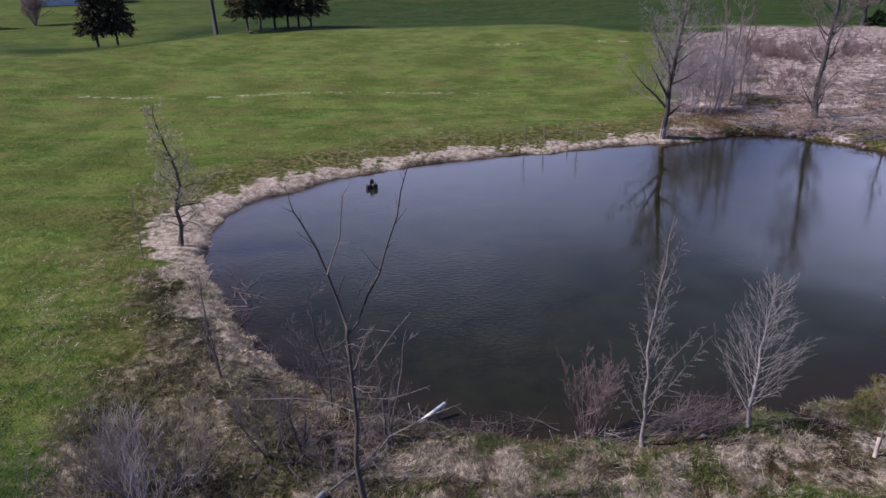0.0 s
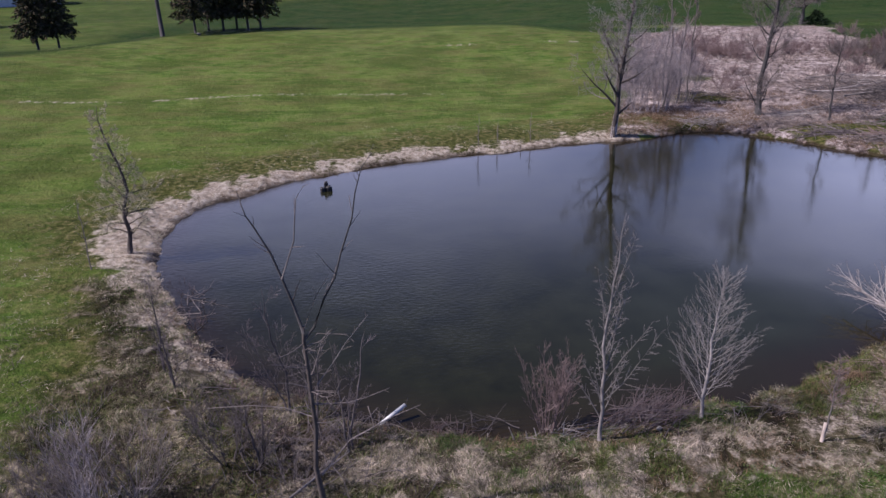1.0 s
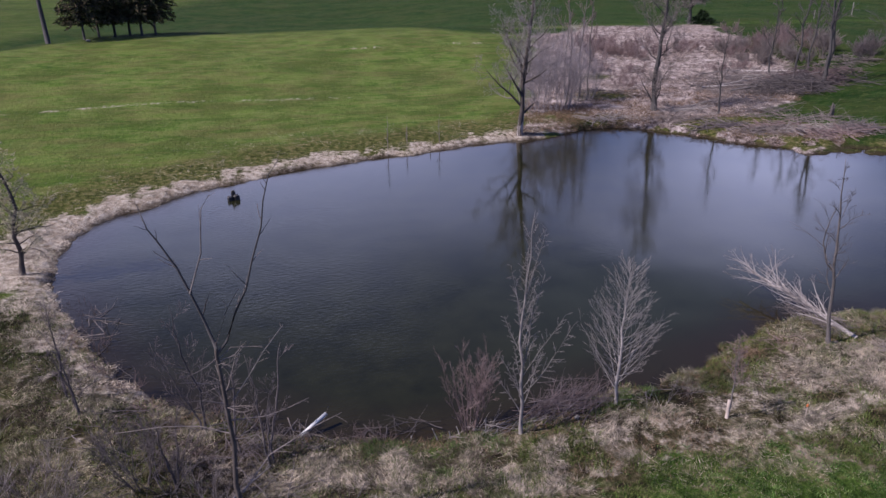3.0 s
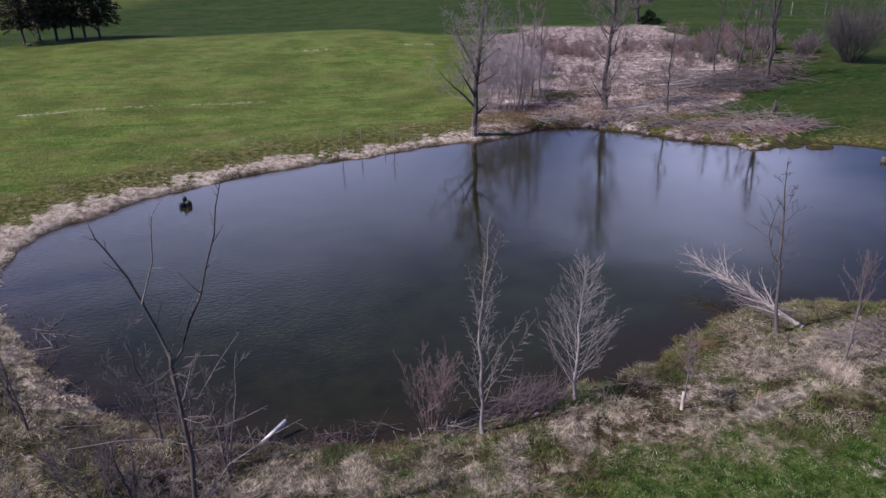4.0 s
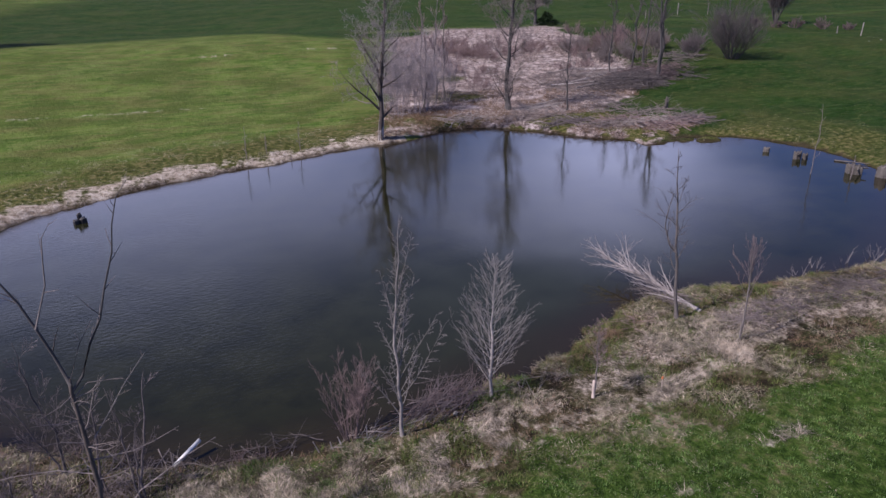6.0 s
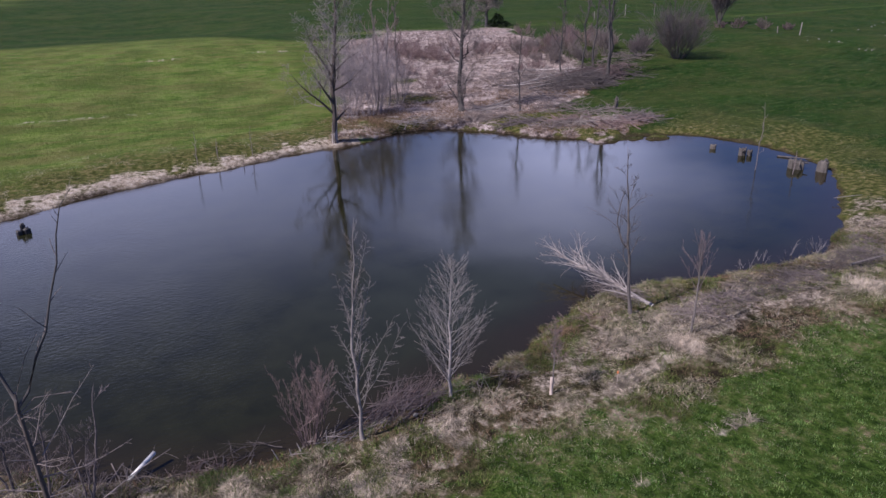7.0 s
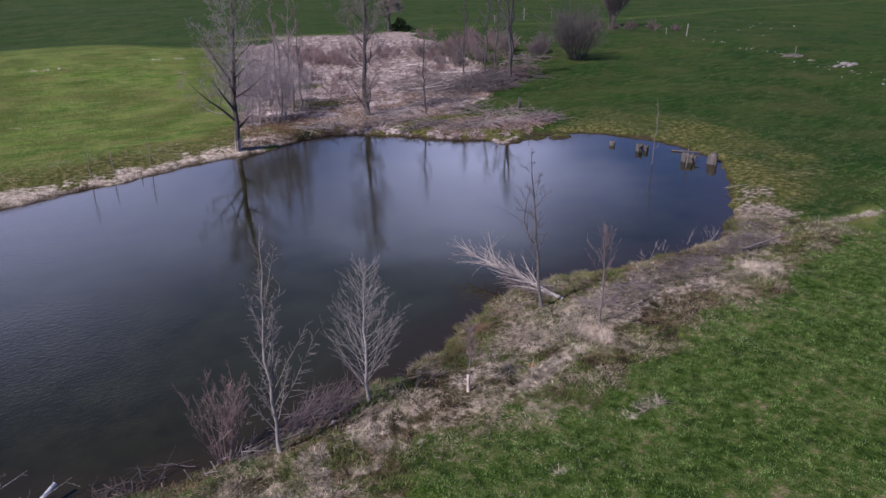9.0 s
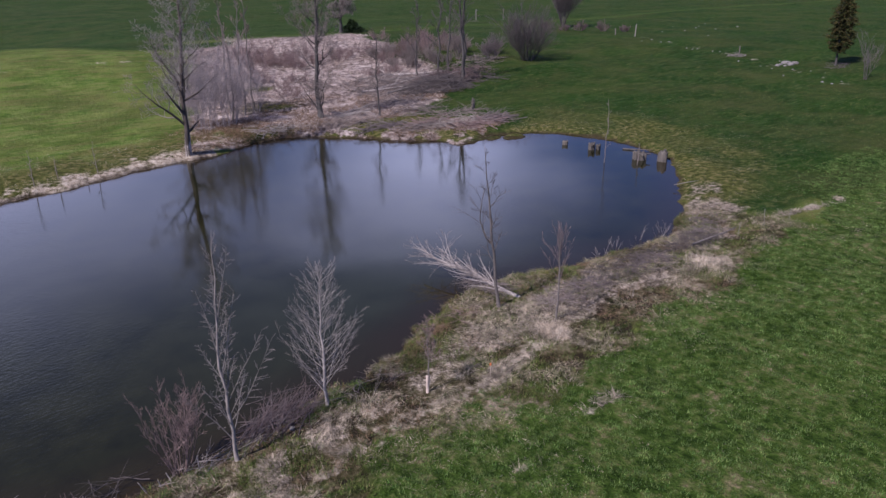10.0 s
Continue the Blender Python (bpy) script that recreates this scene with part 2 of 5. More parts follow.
def pond_radius(a):
    k = (np.degrees(a) + 180.0) / 10.0
    i = np.floor(k).astype(int)
    u = k - i
    p0, p1, p2, p3 = (RADII[(i + o) % 36] for o in (-1, 0, 1, 2))
    return 0.5 * (2 * p1 + (p2 - p0) * u + (2 * p0 - 5 * p1 + 4 * p2 - p3) * u * u + (3 * p1 - p0 - 3 * p2 + p3) * u ** 3)


def shore(x, y):
    """How far a place lies outside the waterline, in metres; below zero in the pond."""
    x, y = np.asarray(x, float), np.asarray(y, float)
    a, r = np.arctan2(y - MIDDLE[1], x - MIDDLE[0]), np.hypot(x - MIDDLE[0], y - MIDDLE[1])
    h = 0.03
    slope = (pond_radius(a + h) - pond_radius(a - h)) / (2 * h)
    d = (r - pond_radius(a)) / np.sqrt(1 + (slope / np.maximum(r, 4)) ** 2)
    for hx, hy, hr in ((33.0, 40.0, 0.8), (35.4, 39.6, 0.55), (36.8, 38.9, 0.6), (34.4, 40.4, 0.5)):
        d = np.maximum(d, hr - np.hypot((x - hx) * 0.6, y - hy))
    return d + (fbm(x, y, 0.55, 3) - 0.5) * 0.9 + (fbm(x, y, 2.2, 2) - 0.5) * 0.35


def crest(x):
    return 102 - 30 * step01(-22, -46, x) - 12 * step01(8, 32, x)


def height(x, y):
    x, y = np.asarray(x, float), np.asarray(y, float)
    d = shore(x, y)
    out = np.maximum(d, 0)
    z = 0.40 * (1 - np.exp(-out / 0.7)) + 0.10 * step01(0, 8, out) + (fbm(x, y, 0.35, 3) - 0.5) * (0.35 - 0.27 * step01(6, 16, out)) * step01(0.2, 3, out)
    z = z + 1.75 * step01(9, 62, out) + (fbm(x, y, 0.045, 2) - 0.5) * 1.1 * step01(6, 40, out)
    b = y - crest(x)
    dip = step01(9, 45, b) * (1 - step01(45, 150, b)) * (1 - 0.8 * step01(10, 45, x))
    z = z + 0.5 * np.exp(-(b / 22) ** 2) * (1 - step01(10, 45, x)) - 2.4 * dip
    far = np.hypot(x, y)
    z = z + step01(180, 900, far) * 9 * fbm(x, y, 0.004, 2)
    deep = -1.3 * (1 - np.exp(np.minimum(d, 0) / 2.0))
    return np.where(d > 0, z, deep)


def ground_at(x, y):
    return float(height(np.array([x]), np.array([y]))[0])


# worn lines of pale grass: from, to, half width, strength
LINES = [(6.4, 12.8, 9.1, 13.5, 0.5, 0.40), (9.1, 13.5, 12.8, 13.6, 0.5, 0.50), (12.8, 13.6, 16.2, 14.5, 0.5, 0.52), (16.4, 13.5, 17.9, 13.2, 0.5, 0.40), (23.7, 14.5, 27.4, 14.6, 0.5, 0.58),
         (31.6, 16.2, 33.7, 15.8, 0.35, 0.38), (33.7, 15.8, 38.7, 15.3, 0.4, 0.50), (13.6, 10.7, 14.9, 10.6, 0.35, 0.36), (10.0, 10.0, 10.8, 9.9, 0.3, 0.36), (11.2, 10.5, 11.8, 10.3, 0.25, 0.34)]
FIELD_LINES = [(-31, 61.2, -20.9, 61.5, 0.6, 0.33), (-20.9, 61.5, -9, 63.6, 0.6, 0.38), (-9, 63.6, 5, 63.3, 0.6, 0.30), (90, 68, 83, 47.6, 0.4, 0.3), (83, 47.6, 74, 29, 0.4, 0.3), (6, 88, 24, 90, 0.4, 0.4)]


# matted grey-beige thatch along the near bank
MATS = [(2.5, 13.6, 8.0, 13.8, 0.6, 0.34), (7.0, 14.3, 15.0, 15.3, 0.75, 0.48), (11.5, 15.6, 15.8, 16.3, 0.8, 0.5), (15.5, 15.6, 22.5, 16.3, 1.3, 0.85), (22.5, 15.6, 29.0, 16.4, 1.2, 0.65), (29.0, 16.8, 33.0, 19.0, 1.2, 0.6), (32.0, 18.8, 36.0, 21.5, 0.9, 0.5)]


LAST_ZONES = {}


def zones(x, y):
    """How much straw, reed, brush and lawn the ground carries, and its painted shade; the newest answer is kept for the
    next question.
    """
    if LAST_ZONES.get("x") is not x or LAST_ZONES.get("y") is not y:
        LAST_ZONES.update(x=x, y=y, answer=ground_cover(x, y))
    return LAST_ZONES["answer"]


def ground_cover(x, y):
    d = shore(x, y)
    a = np.degrees(np.arctan2(y - MIDDLE[1], x - MIDDLE[0]))
    n1, n2 = fbm(x, y, 0.4, 3), fbm(x, y, 0.13, 3)
    west = np.maximum((a > 80).astype(float), 0.85 * (1 - step01(-154, -142, a)) * (a < 0))
    width = 0.75 + 1.6 * n1 + 1.0 * np.maximum(step01(155, 178, a), (1 - step01(-180, -166, a)) * (a < 0))
    dj = d + (fbm(x, y + 5, 1.6, 3) - 0.5) * 3.2
    straw = west * (1 - step01(width * 0.3, width * 1.7, dj)) * (0.55 + 0.7 * fbm(x + 3, y + 9, 1.0, 3)) * (1 - 0.3 * ((a > 80) & (a < 150)))
    outer = west * 0.8 * (1 - step01(2.5, 10.0, dj)) * (0.4 + fbm(x, y + 60, 0.5, 3))
    south = ((a > -152) & (a < -20)).astype(float)
    straw = np.maximum(straw, south * 0.25 * step01(0.60, 0.74, n1) * (1 - step01(3.0, 4.6, d)))
    for x0, y0, x1, y1, w, s in LINES + FIELD_LINES:
        t = np.clip(((x - x0) * (x1 - x0) + (y - y0) * (y1 - y0)) / ((x1 - x0) ** 2 + (y1 - y0) ** 2), 0, 1)
        q = np.hypot(x - x0 - t * (x1 - x0), y - y0 - t * (y1 - y0)) / (w * (0.45 + 0.9 * fbm(x, y + 21, 1.7, 3)))
        straw = np.maximum(straw, s * (1 - step01(0.5, 1.3, q)) * (0.3 + 1.3 * fbm(x + 7, y, 1.5, 3)))
    thatch = np.zeros_like(d)
    for x0, y0, x1, y1, w, s in MATS:
        t = np.clip(((x - x0) * (x1 - x0) + (y - y0) * (y1 - y0)) / ((x1 - x0) ** 2 + (y1 - y0) ** 2), 0, 1)
        q = np.hypot(x - x0 - t * (x1 - x0), y - y0 - t * (y1 - y0)) / (w * (0.3 + 1.3 * fbm(x, y + 21, 1.3, 3)))
        thatch = np.maximum(thatch, s * (1 - step01(0.4, 1.5, q)) * (0.1 + 1.6 * fbm(x + 7, y, 1.1, 3)))
    u = x - (16.0 + (y - 50) * 0.344)
    near = 47.5 + np.maximum(0, x - 33) * 0.62
    reed = step01(-0.8, 1.6, u + (n1 - 0.5) * 4) * (1 - step01(25, 31, u + (n2 - 0.5) * 9)) * step01(0, 2.5, y - near + (n1 - 0.5) * 3) * (1 - step01(96, 110, y + (n2 - 0.5) * 16))
    reed = reed * (1 - 0.65 * np.exp(-(((x - 36.8) / 3.0) ** 2 + ((y - 47.6 - (x - 36.8) * 0.35) / 1.6) ** 2)))
    reed = np.maximum(reed, (1 - step01(1.8, 3.2, d)) * ((a > 26) & (a < 66)) * (0.15 + 0.60 * step01(0.42, 0.58, fbm(x, y + 3, 1.0, 3))))
    reed = np.maximum(reed, (0.3 + 1.2 * n1) * np.exp(-((x - 36.0) / 4.2) ** 2 - ((y - 43.6) / 1.0) ** 2))
    hollow = np.exp(-((x - 26.3) / 3.6) ** 2 - ((y - 59.5) / 3.2) ** 2) + np.exp(-((x - 30.2) / 3.0) ** 2 - ((y - 68.6) / 1.8) ** 2) + 0.8 * np.exp(-((x - 23.0) / 5.0) ** 2 - ((y - 51.0) / 1.4) ** 2) + 1.1 * np.exp(-((x - 20.0) / 3.6) ** 2 - ((y - 52.0) / 2.6) ** 2)
    hollow = np.clip(hollow * (0.3 + 1.4 * n1), 0, 1)
    reed = reed * (1 - 0.75 * hollow)
    nearleft = (1 - step01(1.5, 5.0, x + (n2 - 0.5) * 6)) * (1 - step01(17.5, 22.5, y + (n1 - 0.5) * 4)) * (1 - step01(6.5, 10.5, np.abs(x + 1.5) + (n2 - .5) * 5))
    edge = 12.7 - 1.5 * (1 - step01(5, 9, x)) + 1.7 * step01(20, 32, x) + 3.6 * step01(34, 41, x) + (n1 - 0.5) * 2.4 + (fbm(x, y, 1.4, 2) - 0.5) * 1.2
    bank = step01(2.0, 4.0, x) * step01(edge - 0.9, edge + 0.7, y) * (1 - step01(-32, -22, a)) * (a > -160) * (d > -1) * (1 - step01(31, 34.5, x))
    rough = (1 - step01(-2.0, 0.0, x)) * (1 - step01(19, 30, y + (n2 - 0.5) * 8)) * (0.04 + 0.36 * n2)
    fringe = (a < -140) * (1 - step01(2.5, 4.5, d + (n1 - 0.5) * 3)) * step01(-176, -164, a)
    brush = np.clip(np.maximum(np.maximum(np.maximum(nearleft * 0.95, rough), bank), fringe), 0, 1)
    lawn = step01(1.0, 5.0, x + (n2 - 0.5) * 6) * (1 - step01(edge - 0.9, edge + 0.7, y)) + step01(40, 46, x) * 0.8
    lawn = np.clip(lawn, 0, 1)
    # Shade of clouds on the far and east fields, painted as darker grass.
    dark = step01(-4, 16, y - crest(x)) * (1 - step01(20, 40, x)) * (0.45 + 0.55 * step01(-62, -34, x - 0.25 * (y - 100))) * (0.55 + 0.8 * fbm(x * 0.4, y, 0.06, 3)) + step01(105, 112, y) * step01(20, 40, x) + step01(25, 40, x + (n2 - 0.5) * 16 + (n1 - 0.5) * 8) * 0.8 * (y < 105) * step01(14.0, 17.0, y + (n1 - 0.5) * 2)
    # The corner south-west of the pond takes the same darker green.
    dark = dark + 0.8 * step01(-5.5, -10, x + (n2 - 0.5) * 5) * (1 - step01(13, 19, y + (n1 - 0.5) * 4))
    sedge = step01(-38, -28, a + (n1 - 0.5) * 14) * (1 - step01(20, 30, a)) * (1 - step01(0.5, 18, d + n1 * 9)) * 0.8
    sedge = np.maximum(sedge, step01(20, 30, a) * (1 - step01(60, 70, a)) * (1 - step01(3.0, 13.0, d + (n1 - 0.5) * 9)) * 0.7)
    sedge = np.maximum(sedge, np.maximum(outer, 0.9 * hollow))
    return straw, np.clip(reed, 0, 1), brush, lawn, np.clip(dark, 0, 1), sedge, np.clip(thatch, 0, 1)


def graded(lo, hi, stepsize, grow, limit):
    mid = list(np.arange(lo, hi + 1e-6, stepsize))
    up, s, v = [], stepsize, mid[-1]
    while v < limit:
        s *= grow
        v += s
        up.append(v)
    down, s, v = [], stepsize, lo
    while v > -limit:
        s *= grow
        v -= s
        down.append(v)
    return np.array(down[::-1] + mid + up)


def attribute(mesh, name, values):
    at = mesh.attributes.new(name, "FLOAT", "POINT")
    at.data.foreach_set("value", np.asarray(values, np.float32).ravel())


def mesh_from(name, verts, faces, smooth=False):
    me = bpy.data.meshes.new(name)
    verts, faces = np.asarray(verts, np.float32), np.asarray(faces, np.int32)
    k = faces.shape[1]
    me.vertices.add(len(verts))
    me.vertices.foreach_set("co", verts.ravel())
    me.loops.add(faces.size)
    me.loops.foreach_set("vertex_index", faces.ravel())
    me.polygons.add(len(faces))
    me.polygons.foreach_set("loop_start", np.arange(0, faces.size, k, dtype=np.int32))
    me.polygons.foreach_set("use_smooth", np.full(len(faces), smooth))
    me.update(calc_edges=True)
    me.validate()
    return me


gx, gy = graded(-18.0, 46.0, 0.35, 1.04, 2600), graded(6.0, 60.0, 0.35, 1.04, 2600)
GX, GY = np.meshgrid(gx, gy)
nx, ny = len(gx), len(gy)
idx = np.arange(nx * ny).reshape(ny, nx)
quads = np.stack([idx[:-1, :-1], idx[:-1, 1:], idx[1:, 1:], idx[1:, :-1]], -1).reshape(-1, 4)
ground_mesh = mesh_from("ground", np.stack([GX, GY, height(GX, GY)], -1).reshape(-1, 3), quads, True)
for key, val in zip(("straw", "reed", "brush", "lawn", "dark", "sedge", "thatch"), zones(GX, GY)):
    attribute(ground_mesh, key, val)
attribute(ground_mesh, "shore", shore(GX, GY))


def bands_near(n, l, pos):
    """Faint lanes that run along the field."""
    lanes = n.new("ShaderNodeMapping")
    lanes.inputs["Rotation"].default_value, lanes.inputs["Scale"].default_value = (0, 0, radians(-4)), (0.03, 0.42, 1)
    l.new(pos, lanes.inputs["Vector"])
    return noise_node(n, l, 1.0, 5, lanes.outputs["Vector"], 0.6)


def ground_material():
    m, n, l, b = material("ground_cover", (0.1, 0.12, 0.04), 0.95)
    b.inputs["Specular IOR Level"].default_value = 0.04
    pos = n.new("ShaderNodeNewGeometry").outputs["Position"]
    big, mid, fine, grit = (noise_node(n, l, s, dt, pos, 0.6) for s, dt in ((0.06, 4), (0.45, 5), (3.0, 5), (14.0, 4)))
    flat = n.new("ShaderNodeMapping")
    flat.inputs["Scale"].default_value = (0.5, 1.6, 1)
    l.new(pos, flat.inputs["Vector"])
    streak = noise_node(n, l, 0.9, 5, flat.outputs["Vector"], 0.65)

    def attr(key):
        a = n.new("ShaderNodeAttribute")
        a.attribute_name = key
        return a.outputs["Fac"]

    def broken(key, amount=0.5):
        f = math_node(n, l, "MULTIPLY_ADD", math_node(n, l, "SUBTRACT", fine, 0.5), amount * 1.6, attr(key))
        f = math_node(n, l, "MULTIPLY_ADD", math_node(n, l, "SUBTRACT", mid, 0.5), amount, f)
        return ramp_node(n, l, f, [(0.30, (0, 0, 0)), (0.62, (1, 1, 1))])

    green = ramp_node(n, l, math_node(n, l, "MULTIPLY_ADD", fine, 0.25, math_node(n, l, "MULTIPLY_ADD", streak, 0.4, math_node(n, l, "MULTIPLY", mid, 0.38))),
                      [(0.40, (0.034, 0.078, 0.010)), (0.50, (0.086, 0.156, 0.022)), (0.62, (0.215, 0.250, 0.072))])
    worn = ramp_node(n, l, streak, [(0.50, (0, 0, 0)), (0.74, (1, 1, 1))])
    green = mix_node(n, l, math_node(n, l, "MULTIPLY", worn, 0.55), green, (0.175, 0.150, 0.070))
    green = mix_node(n, l, ramp_node(n, l, big, [(0.40, (0, 0, 0)), (0.66, (0.55, 0.55, 0.55))]), green, (0.115, 0.150, 0.034))
    green = mix_node(n, l, ramp_node(n, l, bands_near(n, l, pos), [(0.50, (0, 0, 0)), (0.60, (0.45, 0.45, 0.45))]), green, (0.155, 0.205, 0.042))
    specks = noise_node(n, l, 1.7, 6, flat.outputs["Vector"], 0.75)
    green = mix_node(n, l, ramp_node(n, l, specks, [(0.56, (0, 0, 0)), (0.66, (0.75, 0.75, 0.75))]), green, (0.29, 0.285, 0.105))
    green = mix_node(n, l, ramp_node(n, l, specks, [(0.33, (0.7, 0.7, 0.7)), (0.43, (0, 0, 0))]), green, (0.036, 0.062, 0.011))
    green = mix_node(n, l, ramp_node(n, l, noise_node(n, l, 0.38, 6, flat.outputs["Vector"], 0.66), [(0.46, (0, 0, 0)), (0.62, (0.7, 0.7, 0.7))]), green, (0.170, 0.152, 0.056))
    mottle = noise_node(n, l, 0.2, 6, pos, 0.62)
    green = mix_node(n, l, ramp_node(n, l, mottle, [(0.44, (0, 0, 0)), (0.60, (0.6, 0.6, 0.6))]), green, (0.066, 0.094, 0.018))
    green = mix_node(n, l, ramp_node(n, l, mottle, [(0.32, (0.5, 0.5, 0.5)), (0.46, (0, 0, 0))]), green, (0.145, 0.205, 0.040))
    tuft = noise_node(n, l, 2.6, 5, pos, 0.7)
    lush = ramp_node(n, l, math_node(n, l, "MULTIPLY_ADD", fine, 0.35, math_node(n, l, "MULTIPLY_ADD", tuft, 0.45, math_node(n, l, "MULTIPLY", mid, 0.2))),
                     [(0.42, (0.022, 0.044, 0.007)), (0.50, (0.052, 0.090, 0.016)), (0.57, (0.105, 0.124, 0.040)), (0.63, (0.22, 0.18, 0.105))])
    # Green of the clouded fields, with the shade mixed into the colour.
    dimmed_green = ramp_node(n, l, math_node(n, l, "MULTIPLY_ADD", fine, 0.4, math_node(n, l, "MULTIPLY", streak, 0.6)), [(0.36, (0.009, 0.026, 0.004)), (0.50, (0.019, 0.050, 0.009)), (0.62, (0.043, 0.078, 0.020))])
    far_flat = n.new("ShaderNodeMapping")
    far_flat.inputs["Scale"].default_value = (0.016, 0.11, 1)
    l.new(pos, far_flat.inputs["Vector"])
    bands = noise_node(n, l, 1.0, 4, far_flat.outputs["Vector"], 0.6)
    dimmed_green = mix_node(n, l, ramp_node(n, l, bands, [(0.47, (0, 0, 0)), (0.60, (0.3, 0.3, 0.3))]), dimmed_green, (0.040, 0.084, 0.011))
    dimmed_green = mix_node(n, l, ramp_node(n, l, specks, [(0.54, (0, 0, 0)), (0.66, (0.7, 0.7, 0.7))]), dimmed_green, (0.120, 0.122, 0.045))
    dimmed_green = mix_node(n, l, ramp_node(n, l, specks, [(0.34, (0.7, 0.7, 0.7)), (0.45, (0, 0, 0))]), dimmed_green, (0.012, 0.026, 0.004))
    dimmed_green = mix_node(n, l, ramp_node(n, l, noise_node(n, l, 0.16, 7, pos, 0.68), [(0.42, (0, 0, 0)), (0.70, (0.6, 0.6, 0.6))]), dimmed_green, (0.084, 0.084, 0.030))
    strawc = ramp_node(n, l, fine, [(0.36, (0.26, 0.20, 0.145)), (0.50, (0.46, 0.39, 0.315)), (0.64, (0.66, 0.58, 0.49))])
    reedc = ramp_node(n, l, math_node(n, l, "MULTIPLY_ADD", fine, 0.5, math_node(n, l, "MULTIPLY", noise_node(n, l, 1.0, 4, pos, 0.6), 0.5)),
                      [(0.41, (0.080, 0.060, 0.050)), (0.50, (0.33, 0.265, 0.245)), (0.58, (0.62, 0.535, 0.505))])
    brushc = ramp_node(n, l, math_node(n, l, "MULTIPLY_ADD", fine, 0.5, math_node(n, l, "MULTIPLY", mid, 0.5)),
                       [(0.41, (0.024, 0.019, 0.013)), (0.48, (0.058, 0.052, 0.024)), (0.54, (0.13, 0.108, 0.066)), (0.61, (0.30, 0.25, 0.185))])
    brushc = mix_node(n, l, ramp_node(n, l, noise_node(n, l, 0.75, 4, flat.outputs["Vector"], 0.6), [(0.56, (0, 0, 0)), (0.66, (0.5, 0.5, 0.5))]), brushc, lush)
    sedgec = ramp_node(n, l, fine, [(0.38, (0.040, 0.050, 0.012)), (0.50, (0.088, 0.096, 0.025)), (0.64, (0.19, 0.165, 0.070))])
    c = mix_node(n, l, broken("lawn", 0.4), green, lush)
    c = mix_node(n, l, broken("dark", 0.25), c, dimmed_green)
    c = mix_node(n, l, broken("sedge", 0.22), c, sedgec)
    c = mix_node(n, l, broken("brush", 0.45), c, brushc)
    thatchc = ramp_node(n, l, math_node(n, l, "MULTIPLY_ADD", grit, 0.5, math_node(n, l, "MULTIPLY", fine, 0.5)),
                        [(0.42, (0.048, 0.037, 0.028)), (0.50, (0.17, 0.14, 0.11)), (0.57, (0.44, 0.375, 0.315))])
    c = mix_node(n, l, broken("thatch", 0.7), c, thatchc)
    c = mix_node(n, l, broken("reed", 0.5), c, reedc)
    c = mix_node(n, l, broken("straw", 0.6), c, strawc)
    mud = ramp_node(n, l, math_node(n, l, "MULTIPLY_ADD", math_node(n, l, "SUBTRACT", mid, 0.5), 1.6, attr("shore")), [(0.02, (1, 1, 1)), (0.40, (0, 0, 0))])
    c = mix_node(n, l, math_node(n, l, "MULTIPLY", mud, 0.8), c, (0.050, 0.035, 0.025))
    c = mix_node(n, l, 0.5, c, ramp_node(n, l, grit, [(0.3, (0.1, 0.1, 0.1)), (0.65, (1, 1, 1))]), "MULTIPLY")
    l.new(c, b.inputs["Base Color"])
    h = math_node(n, l, "MULTIPLY_ADD", grit, 0.35, fine)
    bump_node(n, l, b, h, 1.0, 0.18)
    return m


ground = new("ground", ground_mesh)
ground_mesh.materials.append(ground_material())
tagged(ground, "spring field of green and straw-coloured grass round a pond", "ground", kind="structure")


# ---- water ----
def water_material():
    m, n, l, b = material("pond_water", (0.02, 0.022, 0.018), 0.03)
    b.inputs["IOR"].default_value = 1.33
    pos = n.new("ShaderNodeNewGeometry").outputs["Position"]
    sh = n.new("ShaderNodeAttribute")
    sh.attribute_name = "shore"
    weed = noise_node(n, l, 0.55, 5, pos, 0.62)
    murk = ramp_node(n, l, weed, [(0.36, (0.0096, 0.0098, 0.0037)), (0.68, (0.0195, 0.0196, 0.0072))])
    shallow = ramp_node(n, l, math_node(n, l, "MULTIPLY_ADD", sh.outputs["Fac"], 0.35, 1.0), [(0.2, (0, 0, 0)), (1.0, (1, 1, 1))])
    silt_and_sky = n.new("ShaderNodeAttribute")
    silt_and_sky.attribute_name = "silt_and_sky"
    murk = mix_node(n, l, math_node(n, l, "MULTIPLY", silt_and_sky.outputs["Fac"], math_node(n, l, "ADD", weed, 0.4)), murk, (0.026, 0.029, 0.018))
    l.new(mix_node(n, l, shallow, murk, (0.021, 0.0155, 0.0085)), b.inputs["Base Color"])
    rot = n.new("ShaderNodeMapping")
    rot.inputs["Rotation"].default_value, rot.inputs["Scale"].default_value = (0, 0, radians(-28)), (1.0, 2.3, 1)
    l.new(pos, rot.inputs["Vector"])
    r1, r2 = noise_node(n, l, 3.4, 3, rot.outputs["Vector"]), noise_node(n, l, 8.0, 2, pos)
    calm = noise_node(n, l, 0.07, 3, pos)
    h = math_node(n, l, "MULTIPLY", math_node(n, l, "MULTIPLY_ADD", r2, 0.35, r1), ramp_node(n, l, calm, [(0.38, (0.12, 0.12, 0.12)), (0.64, (1, 1, 1))]))
    sep = n.new("ShaderNodeSeparateXYZ")
    l.new(pos, sep.inputs["Vector"])
    wind = n.new("ShaderNodeMapRange")
